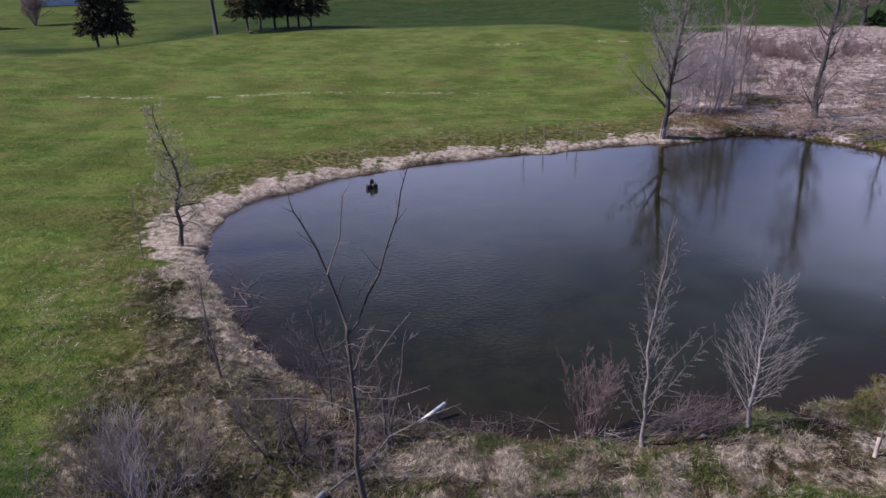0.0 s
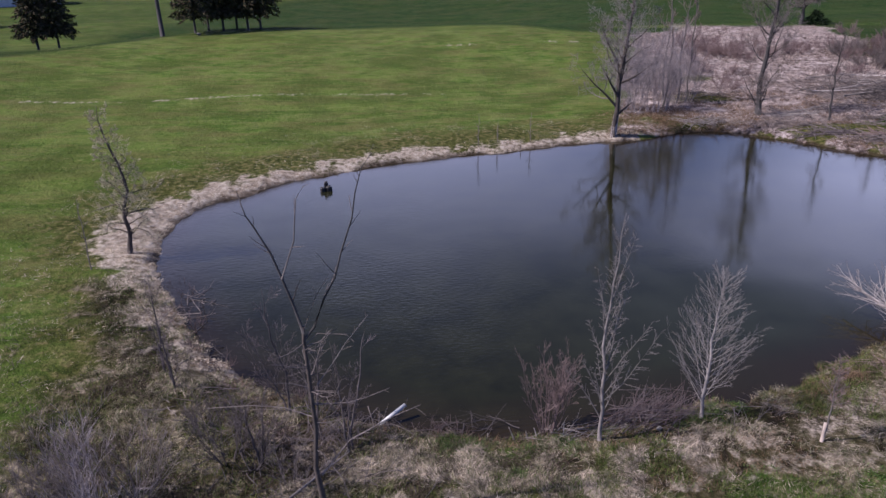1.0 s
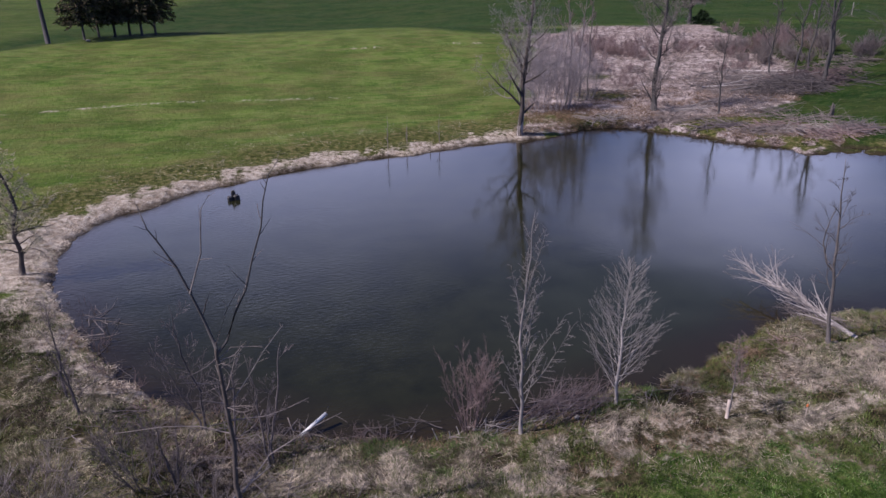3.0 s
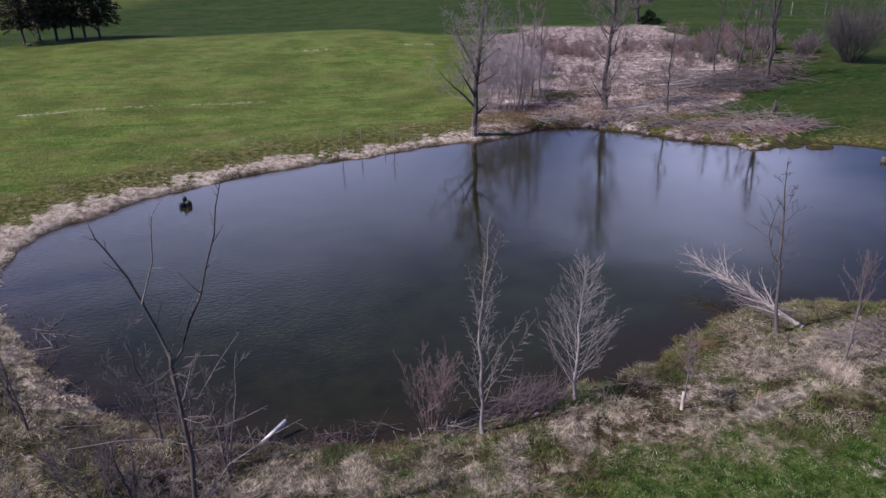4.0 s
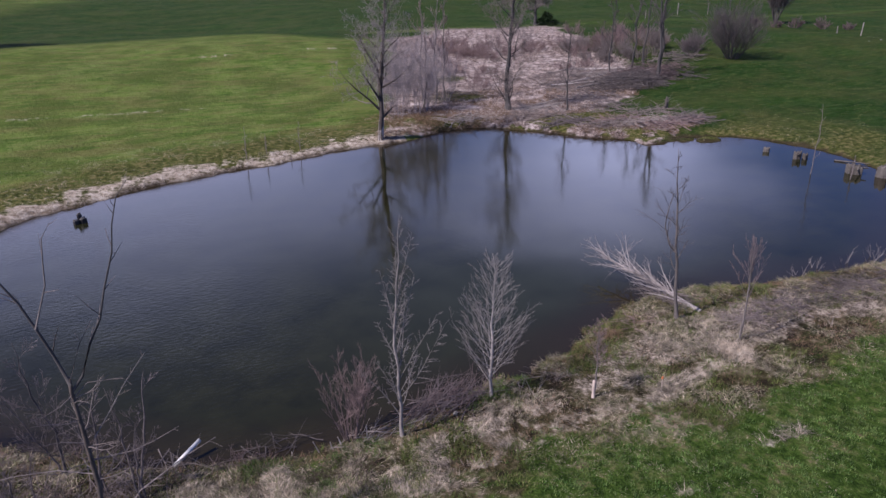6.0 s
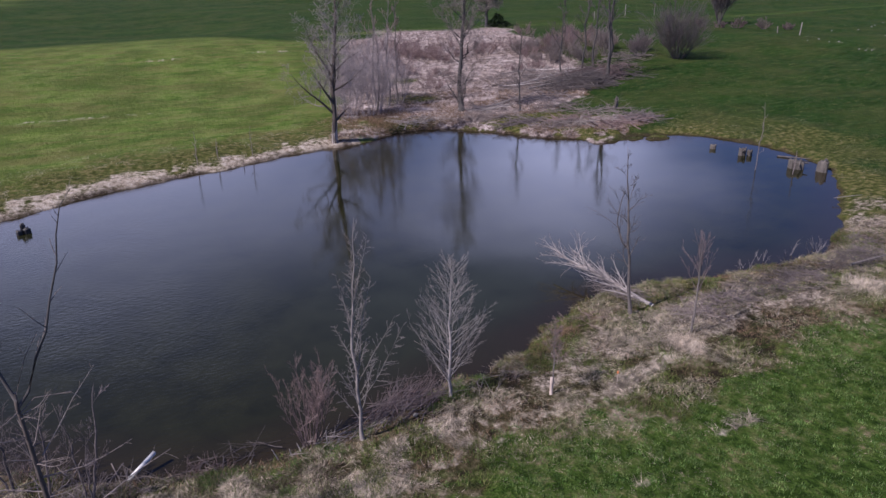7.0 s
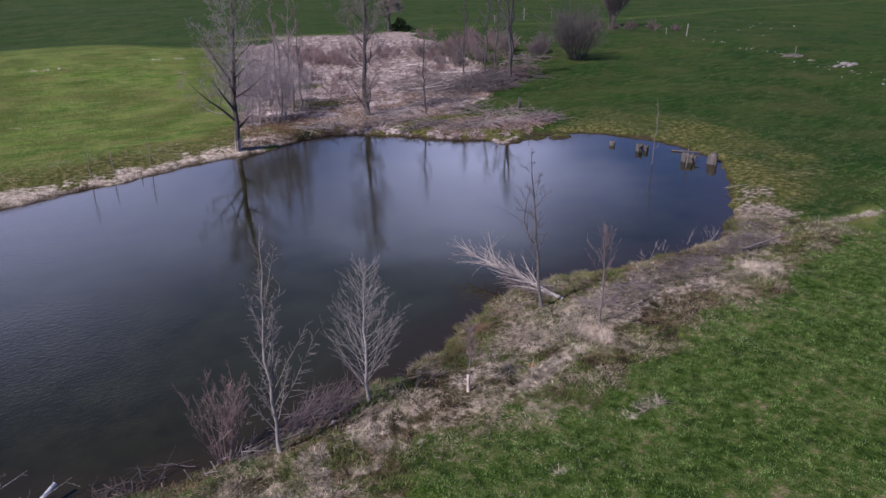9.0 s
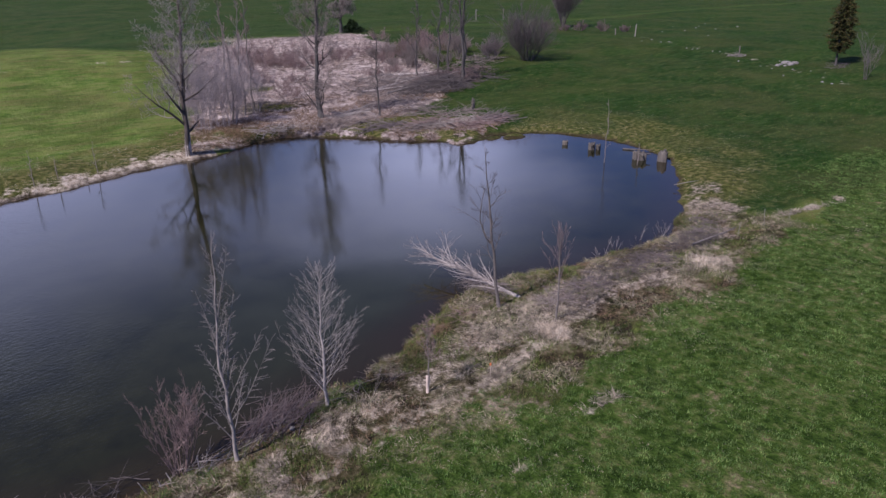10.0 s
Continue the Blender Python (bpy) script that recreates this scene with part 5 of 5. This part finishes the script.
bare_tree("bare_tree", 16.9, 15.0, 3.4, 0.04, 293, "small grey bare tree above the brush bank", BARK_MID, TWIG_RED, limbs=18, first=0.42, limb_len=0.46, spec=dict(angle=(12, 36), fine=0.0028, twigs=5, limb=0.3, wob=0.06, reach=0.7, tw=(12, 34), drift=0.004))
for k, (x, y, rx, ry, n, mat) in enumerate([(19.2, 16.3, 1.8, 0.8, 170, TWIG_MAUVE), (22.0, 16.5, 2.2, 0.9, 190, TWIG_DARK), (18.0, 15.9, 1.0, 0.6, 70, TWIG_GREY), (23.6, 16.0, 1.6, 0.8, 110, TWIG_MAUVE), (27.6, 16.6, 1.3, 0.8, 170, TWIG_DARK), (25.0, 16.6, 1.8, 0.6, 80, TWIG_DARK), (14.6, 17.6, 1.2, 0.5, 30, TWIG_RED), (9.5, 15.6, 1.6, 0.5, 20, TWIG_GREY), (30.5, 18.0, 1.2, 0.8, 60, TWIG_MAUVE), (17.1, 18.2, 0.7, 0.6, 50, TWIG_DARK), (28.6, 16.9, 1.3, 0.8, 110, TWIG_MAUVE)]):
    sticks("brush_heap", x, y, rx, ry, 0.4, n, (0.4, 1.4), (0.004, 0.012), 300 + k, mat, "low heap of grey brushwood on the bank")
fallen_log(26.6, 16.1, 29.6, 15.8, 0.62, 0.78, 0.06, 310, BARK_MID, "grey log lying on brushwood")
fallen_log(34.9, 22.9, 36.3, 22.3, 0.25, 0.5, 0.025, 311, BARK_GREY, "pale dead branch lying on the bank")
for k, (x, y) in enumerate([(26.6, 19.0), (27.7, 18.6), (28.4, 18.9), (23.6, 18.6), (24.9, 18.9)]):
    shrub("dead_weed", x, y, 0.8, 320 + k, "pale dead weed stalks in shallow water", TWIG_PALE, TWIG_PALE, stems=4, spread=0.9, fine=0.005, twigs=3, level=0, thick=0.009, z=0.0, category="weed", group="weeds at the waterline")
for k, (x, y, h, s) in enumerate([(29.6, 15.7, 0.7, 4), (31.5, 15.5, 0.9, -5), (33.2, 15.2, 0.6, 3)]):
    stake(x, y, h, 0.025, "thin weathered stick standing in the grass", False, s, BARK_GREY)

rock(6.74, 15.10, 0.08, 340, STONE, "small pale stone on the near bank")
fallen_log(-2.7, 13.0, -1.4, 14.6, 0.55, 0.60, 0.032, 341, BARK_GREY, "grey fallen branch lying on the brushy bank", branches=3)
for k, (x, y, h) in enumerate([(-7.9, 24.2, 0.8), (-8.3, 25.4, 0.7), (-7.4, 22.6, 0.9), (-8.9, 26.3, 0.6), (-6.6, 20.6, 0.8), (-5.6, 19.3, 0.7), (-2.9, 17.3, 0.8), (1.5, 15.7, 0.5)]):
    shrub("dead_weed", x, y, h, 350 + k, "russet dead stalks at the waterline", RUST_TWIG, RUST_TWIG, stems=9, spread=0.9, fine=0.005, twigs=4, level=0, thick=0.009, category="weed", group="weeds at the waterline")

# ---- spruces and the pole beyond the rise ----
for k, (x, y, h, w) in enumerate([(-27.0, 103.2, 10.5, 3.4), (-26.0, 106.6, 11.0, 3.3), (-23.8, 106.0, 11.5, 3.0), (-22.1, 107.0, 11.0, 3.0), (-20.4, 106.2, 11.5, 3.1), (-18.8, 107.2, 10.5, 3.2)]):
    conifer("spruce", x, y, h, w, 2.3, 400 + k, "dark spruce with bare lower trunk in a row", NEEDLES, tiers=20, dense=9, droop=0.25, group="row of spruces")
for k, (x, y, h, w) in enumerate([(-46.0, 98.2, 10.5, 2.6), (-43.6, 98.8, 10.0, 2.8)]):
    conifer("spruce", x, y, h, w, 2.3, 410 + k, "dark spruce with low sweeping boughs", NEEDLES, group="cluster of spruces")
pole_root = thing("utility_pole", -30.7, 100.6, "dark weathered wooden pole standing in the field", "pole")
part("pole", tubes("pole", [(np.array([(0, 0, -0.3), (-0.08, 0, 4.0), (-0.25, 0, 9.5)]), np.array([0.33, 0.26, 0.2]))], 12), BARK_DARK, pole_root)
part("crossarm", box_mesh("crossarm", 2.2, 0.11, 0.13, ox=-0.22, oy=-0.2, oz=8.8, bevel=0.01), BARK_DARK, pole_root)
rock(-26.2, 101.6, 0.35, 420, STONE, "pale stone in front of the spruces")
shrub("round_shrub", -80.0, 146.0, 6.5, 421, "pinkish-grey leafless shrub near a house", TWIG_RED, TWIG_RED, stems=22, spread=0.4, fine=0.03, twigs=7, thick=0.06)
conifer("spruce", -90.0, 140.0, 11.0, 4.5, 0.8, 422, "dark spruce near a house", NEEDLES)


def house(x, y, turn):
    root = thing("house", x, y, "pale single-storey house with a dark roof", "house", turn=turn)
    part("wall", box_mesh("wall", 22, 9, 3.0, oz=-0.3), SIDING, root)
    V = [(-11.6, -5.2, 2.7), (11.6, -5.2, 2.7), (11.6, 5.2, 2.7), (-11.6, 5.2, 2.7), (-11.6, 0, 5.2), (11.6, 0, 5.2), (-11.6, 0, 2.7), (11.6, 0, 2.7)]
    part("roof", mesh_from("roof", V, [(0, 1, 5, 4), (2, 3, 4, 5), (0, 4, 6, 6), (3, 6, 4, 4), (1, 7, 5, 5), (2, 5, 7, 7), (0, 3, 2, 1)]), ROOFING, root)
    for k in range(4):
        w = part("window", box_mesh("window", 1.7, 0.12, 1.2, ox=-8 + 4.6 * k, oy=-4.5, oz=1.0, bevel=0.02), BRICK_TONE, root)
        part("pane", box_mesh("pane", 1.5, 0.04, 1.0, ox=-8 + 4.6 * k, oy=-4.57, oz=1.1), PANE, w)
    part("door", box_mesh("door", 1.0, 0.1, 2.1, ox=9.0, oy=-4.5, oz=0.0, bevel=0.02), ROOFING, root)


house(-93.0, 190.0, 24)

# ---- old fence row on the right-hand field ----
for k, (x, y, h, t) in enumerate([(83.0, 48.1, 1.25, 0), (89.7, 69.1, 1.75, 2), (91.2, 74.0, 1.0, -3), (99.5, 117.5, 2.2, 0), (104.1, 114.2, 2.2, 1), (86.0, 110.0, 1.4, 0), (73.0, 27.0, 1.5, 0)]):
    root = thing("fence_post", x, y, "grey weathered wooden post still standing in the field", "post", "old fence posts")
    root.matrix_basis = root.matrix_basis @ pose(0, 0, 0, t, t, 15 * k)
    part("post", tubes("post", [(np.array([(0, 0, -0.2), (0.01, 0, h * 0.5), (0, 0.01, h), (0, 0.01, h + 0.01)]), np.array([0.07, 0.065, 0.06, 0.01]))], 8), BARK_GREY if k % 2 else BARK_MID, root)
sticks("brush_heap", 83.3, 48.4, 0.9, 0.7, 0.25, 12, (0.7, 1.6), (0.02, 0.045), 430, BARK_GREY, "bleached branches at the foot of a post")
rngr = np.random.RandomState(431)
for k in range(16):
    rock(82.0 + rngr.normal(0, 0.7), 41.2 + rngr.normal(0, 0.5), rngr.uniform(0.12, 0.34), 440 + k, STONE, "pale field stone in a low heap")
for k in range(22):
    t = rngr.rand()
    rock(90 - 15 * t + rngr.normal(0, 1.6), 70 - 40 * t + rngr.normal(0, 1.6), rngr.uniform(0.05, 0.16), 470 + k, STONE if k % 3 == 0 else DARK_STONE, "grey field stone in short grass")
for k in range(12):
    rock(rngr.uniform(88, 125), rngr.uniform(48, 84), rngr.uniform(0.08, 0.2), 510 + k, STONE, "pale stone scattered on the far field")
conifer("cedar", 84.5, 37.2, 7.4, 1.35, 1.5, 530, "russet-green cedar with an uneven crown", CEDAR, tiers=24, droop=-0.25, dense=9, oval=True, spray=0.2)
shrub("bare_shrub", 79.0, 31.6, 4.4, 531, "thin leafless shrub beside a cedar", TWIG_DARK, TWIG_MAUVE, stems=7, spread=0.3, fine=0.009, twigs=6, thick=0.025)
sticks("brush_heap", 83.8, 36.8, 2.0, 0.8, 0.4, 26, (0.7, 1.6), (0.012, 0.03), 532, TWIG_DARK, "dead brush under a cedar")

# ---- grass and litter ----
blades("lawn_grass", 660000, (1.0, 52.0, 2.0, 19.5), lambda x, y: zones(x, y)[3] * (0.20 + 0.80 * step01(0.40, 0.60, fbm(x, y, 2.2, 4))), LAWN, "lush green lawn grass with paler tufts", (0.05, 0.11), (0.014, 0.026), (5, 58), 601, clump=14, clump_r=0.055)
blades("lawn_thatch", 240000, (1.0, 44.0, 3.0, 15.0), lambda x, y: zones(x, y)[3] * step01(0.46, 0.62, fbm(x + 17, y, 1.3, 3)) * (0.10 + 0.90 * step01(7.5, 12.8, y + 0.35 * np.maximum(0, 12 - x))), THATCH, "dead brown thatch showing through the lawn", (0.04, 0.10), (0.006, 0.012), (60, 89), 618, comb=0.8, pile=0.03)
blades("field_grass", 240000, (-30.0, 0.0, 9.0, 48.0), lambda x, y: (1 - np.maximum(np.maximum(step01(0.1, 0.4, zones(x, y)[0]), 0.8 * step01(0.2, 0.5, zones(x, y)[5])), zones(x, y)[2] * 0.5)) * (shore(x, y) > 1.0) * (0.25 + 0.75 * step01(0.4, 0.6, fbm(x, y, 0.5, 3))) * (1 - 0.75 * step01(0.2, 0.6, zones(x, y)[4])), FIELD, "rough field grass in green and yellowed tufts", (0.05, 0.13), (0.010, 0.022), (10, 65), 602, clump=6, clump_r=0.12)
blades("meadow_grass", 70000, (-40.0, 24.0, 44.0, 92.0), lambda x, y: (1 - step01(0.1, 0.4, zones(x, y)[0])) * (1 - 0.8 * step01(0.2, 0.5, zones(x, y)[5])) * (1 - zones(x, y)[1]) * (shore(x, y) > 1.5) * (0.2 + 0.8 * step01(0.45, 0.62, fbm(x, y, 0.3, 3))), MEADOW, "short meadow grass of the far field", (0.06, 0.14), (0.025, 0.05), (45, 88), 603, clump=5, clump_r=0.25)
blades("straw_grass", 380000, (-17.0, 20.0, 18.0, 54.0), lambda x, y: np.maximum(step01(0.3, 0.7, zones(x, y)[0]), 0.16 * step01(0.08, 0.4, zones(x, y)[5]) * step01(0.46, 0.6, fbm(x, y, 0.9, 3))), STRAW, "flattened straw-coloured dead grass along the bank", (0.08, 0.26), (0.008, 0.018), (66, 89), 604, comb=0.8, pile=0.14)
blades("west_flecks", 110000, (-34.0, 12.0, 16.0, 56.0), lambda x, y: (shore(x, y) > 1.0) * (1 - step01(3.0, 16.0, shore(x, y))) * step01(0.50, 0.64, fbm(x + 19, y, 1.1, 4)), STRAW, "short bleached blades scattered through the field grass", (0.04, 0.12), (0.010, 0.022), (55, 89), 627, clump=7, clump_r=0.10)
blades("bank_thatch", 170000, (2.0, 38.0, 11.5, 20.0), lambda x, y: zones(x, y)[2] * step01(0.38, 0.60, fbm(x, y, 1.0, 3)) * (0.45 + 0.55 * step01(7, 12, x)), THATCH, "matted dead grass and litter on the near bank", (0.10, 0.30), (0.008, 0.017), (60, 92), 605, comb=0.8, pile=0.14)
blades("bank_straw", 190000, (2.0, 38.0, 11.5, 20.0), lambda x, y: step01(0.2, 0.75, zones(x, y)[6]) * (0.25 + 0.75 * step01(0.44, 0.58, fbm(x - 8, y, 1.2, 3))), BANKSTRAW, "pale flattened dead grass on the near bank", (0.12, 0.36), (0.008, 0.017), (68, 92), 606, comb=0.8, pile=0.14)
blades("shore_straw", 130000, (-3.5, 6.0, 12.2, 16.6), lambda x, y: 0.55 * step01(0.2, 0.7, shore(x, y)) * step01(0.52, 0.62, fbm(x + 61, y, 1.1, 3)), BANKSTRAW, "pale flattened straw on the shore beside a pipe", (0.08, 0.26), (0.008, 0.016), (60, 90), 628, comb=0.8, pile=0.12)
blades("shore_green", 60000, (0.8, 9.5, 13.2, 16.4), lambda x, y: step01(0.15, 0.5, shore(x, y)) * (1 - step01(0.7, 1.5, shore(x, y))) * step01(0.40, 0.54, fbm(x + 4, y, 0.9, 3)), LAWN, "bright green grass along the edge of the bank", (0.06, 0.18), (0.008, 0.016), (10, 60), 624, clump=6, clump_r=0.08)
blades("straw_ridge", 330000, (5.5, 39.0, 9.5, 17.0), lambda x, y: step01(0.22, 0.75, zones(x, y)[0]) * (shore(x, y) > 1.2) * (0.12 + 0.88 * step01(0.42, 0.62, fbm(x + 9, y, 1.9, 3))), BANKSTRAW, "ridge of bent pale straw along the lawn's edge", (0.14, 0.40), (0.008, 0.016), (60, 90), 623, comb=0.8, pile=0.14)
blades("bank_green", 420000, (2.0, 38.0, 10.5, 20.0), lambda x, y: zones(x, y)[2] * step01(0.45, 0.55, fbm(x + 40, y, 0.9, 3)) * (1 - 0.5 * step01(0.3, 0.7, zones(x, y)[6])) * (1.15 - 0.70 * step01(8, 13, x)), BANKGREEN, "green spring grass growing through thatch", (0.08, 0.22), (0.010, 0.02), (10, 55), 607, clump=6, clump_r=0.08)
blades("bank_tufts", 40000, (2.0, 38.0, 12.0, 20.0), lambda x, y: np.maximum(zones(x, y)[2], zones(x, y)[6]) * 0.28 * step01(0.52, 0.62, fbm(x + 70, y, 0.9, 3)), BANKSTRAW, "small pale tufts of dead grass on the near bank", (0.06, 0.20), (0.006, 0.013), (30, 88), 615, clump=40, clump_r=0.16, comb=0.8, pile=0.14)
blades("bank_hollows", 130000, (2.0, 38.0, 12.0, 20.0), lambda x, y: np.maximum(zones(x, y)[2], zones(x, y)[6]) * step01(0.50, 0.60, fbm(x - 30, y, 1.1, 3)), RUSSET, "brown rotting leaves and stems on the near bank", (0.06, 0.18), (0.010, 0.020), (50, 89), 616, clump=20, clump_r=0.22)
blades("brush_litter", 300000, (-30.0, 4.0, 9.5, 30.0), lambda x, y: zones(x, y)[2] * step01(0.42, 0.58, fbm(x, y, 0.9, 3)), LITTER, "dead leaves and matted grass under shrubs", (0.07, 0.24), (0.010, 0.022), (45, 89), 608, comb=0.8, pile=0.14)
blades("shore_litter", 60000, (-10.0, 32.0, 13.0, 24.0), lambda x, y: (1 - step01(0.5, 1.5, shore(x, y) + (fbm(x, y, 0.9, 3) - 0.5) * 2.0)) * (0.9 - 0.7 * step01(3, 9, x)), RUSSET, "wet brown leaves and stems along the waterline", (0.08, 0.28), (0.012, 0.026), (40, 89), 619, category="litter")
blades("waterline_sedge", 36000, (8.0, 32.0, 15.0, 22.0), lambda x, y: (1 - step01(0.4, 1.6, shore(x, y) + (fbm(x, y, 0.8, 3) - 0.5) * 2.6)) * step01(0.42, 0.58, fbm(x + 5, y, 0.6, 3)), SEDGE, "olive-green sedge along the near waterline", (0.08, 0.26), (0.012, 0.024), (15, 75), 622, clump=8, clump_r=0.12)
blades("brush_hollows", 150000, (-9.0, 4.0, 11.0, 20.0), lambda x, y: zones(x, y)[2] * step01(0.50, 0.60, fbm(x - 13, y, 0.8, 3)), DARKLITTER, "dark rotting leaves and stems under the shrubs", (0.08, 0.26), (0.014, 0.03), (45, 89), 620, category="litter", clump=20, clump_r=0.2)
blades("brush_tufts", 150000, (-9.0, 4.0, 11.5, 20.0), lambda x, y: zones(x, y)[2] * 0.6 * step01(0.48, 0.60, fbm(x + 23, y, 1.0, 3)), THATCH, "small pale tufts of dead grass under the shrubs", (0.10, 0.28), (0.008, 0.017), (50, 90), 621, clump=30, clump_r=0.18, comb=0.8, pile=0.14)
blades("brush_green", 260000, (-30.0, 4.0, 9.5, 30.0), lambda x, y: zones(x, y)[2] * step01(0.46, 0.58, fbm(x + 11, y, 0.8, 3)), BANKGREEN, "green grass growing through dead litter", (0.08, 0.22), (0.010, 0.02), (10, 55), 609, clump=6, clump_r=0.1)
blades("reed_bed", 260000, (15.0, 66.0, 38.0, 112.0), lambda x, y: step01(0.35, 0.7, zones(x, y)[1]) * (0.05 + 0.95 * step01(0.42, 0.58, fbm(x, y, 0.6, 4))), REEDS, "flattened pinkish-beige dead reeds and cattails", (0.2, 0.55), (0.018, 0.045), (55, 89), 610, category="reeds", comb=0.8, pile=0.22)
blades("reed_tufts", 130000, (15.0, 64.0, 42.0, 104.0), lambda x, y: step01(0.3, 0.7, zones(x, y)[1]) * 0.5, REEDS, "pale tufts of broken reeds", (0.2, 0.6), (0.03, 0.055), (45, 89), 617, category="reeds", clump=26, clump_r=0.3)
blades("reed_litter", 150000, (14.5, 46.0, 39.5, 68.0), lambda x, y: step01(0.1, 0.5, zones(x, y)[1]) * step01(0.44, 0.56, fbm(x, y + 30, 0.5, 3)) * (1 - step01(54, 68, y)), RUSSET, "brown leaf litter and broken stalks on the far bank", (0.15, 0.5), (0.02, 0.045), (50, 88), 613, category="litter")
blades("willow_litter", 26000, (15.5, 26.0, 48.5, 57.0), lambda x, y: np.exp(-((x - 20.3) / 3.6) ** 2 - ((y - 52.0) / 2.6) ** 2) * step01(0.40, 0.54, fbm(x + 2, y, 0.7, 3)), RUSSET, "brown leaf litter under the willows", (0.15, 0.45), (0.02, 0.04), (45, 88), 626, category="litter")
blades("west_sedge", 120000, (-24.0, 18.0, 18.0, 58.0), lambda x, y: step01(0.2, 0.6, zones(x, y)[5]) * (0.2 + 0.8 * step01(0.42, 0.58, fbm(x, y, 0.7, 3))), SEDGE, "olive and brown rough grass behind the straw bank", (0.06, 0.17), (0.012, 0.026), (55, 88), 614, clump=5, clump_r=0.15)
blades("shore_sedge", 80000, (26.0, 58.0, 17.0, 60.0), lambda x, y: 0.25 * step01(0.05, 0.9, zones(x, y)[5] * (0.3 + 1.2 * fbm(x, y, 0.5, 3))) * step01(0.38, 0.62, fbm(x, y + 50, 0.7, 3)), SEDGE, "yellow-green sedge along the east bank", (0.05, 0.14), (0.009, 0.018), (40, 86), 611, clump=5, clump_r=0.12)
blades("east_straw", 120000, (28.0, 56.0, 16.0, 50.0), lambda x, y: 0.75 * (1 - step01(0.5, 9.0, shore(x, y) + (fbm(x, y, 0.5, 3) - 0.5) * 9)) * step01(0.42, 0.58, fbm(x + 31, y, 0.8, 3)), THATCH, "dull flattened straw on the east bank", (0.06, 0.16), (0.008, 0.016), (60, 89), 625, comb=0.8, pile=0.14)
blades("field_tufts", 130000, (36.0, 72.0, 16.0, 80.0), lambda x, y: 0.3 + 0.7 * step01(0.45, 0.6, fbm(x, y, 0.3, 3)), EASTGRASS, "short green grass of the east field", (0.05, 0.11), (0.02, 0.04), (40, 82), 612, clump=5, clump_r=0.2)
for k, (x, y, r, n, size, mat, lab) in enumerate([(16.1, 14.4, 0.6, 9000, (0.15, 0.55), STRAW, "large pale tussock of dead grass"), (25.4, 14.5, 0.9, 11000, (0.12, 0.4), STRAW, "pale flattened tussock of dead grass"), (2.66, 13.5, 0.22, 1500, (0.12, 0.30), LAWN, "bright green tussock on the bank"),
                                                  (14.2, 15.9, 0.3, 1100, (0.15, 0.4), BANKSTRAW, "pale tussock of dead grass"), (11.2, 15.9, 0.35, 1500, (0.15, 0.35), SEDGE, "yellow-green tussock at the waterline"),
                                                  (13.4, 17.3, 0.5, 2200, (0.15, 0.35), RUSSET, "russet clump of dead sedge at the waterline"), (19.5, 18.3, 0.7, 2600, (0.12, 0.3), SEDGE, "yellow-green tussock at the waterline")]):
    blades("tussock", n, (x - r, x + r, y - r, y + r), lambda u, v, x=x, y=y, r=r: np.exp(-((u - x) ** 2 + (v - y) ** 2) / (0.4 * r * r)), mat, lab, size, (0.006, 0.014), (30, 86), 640 + k, category="tussock")
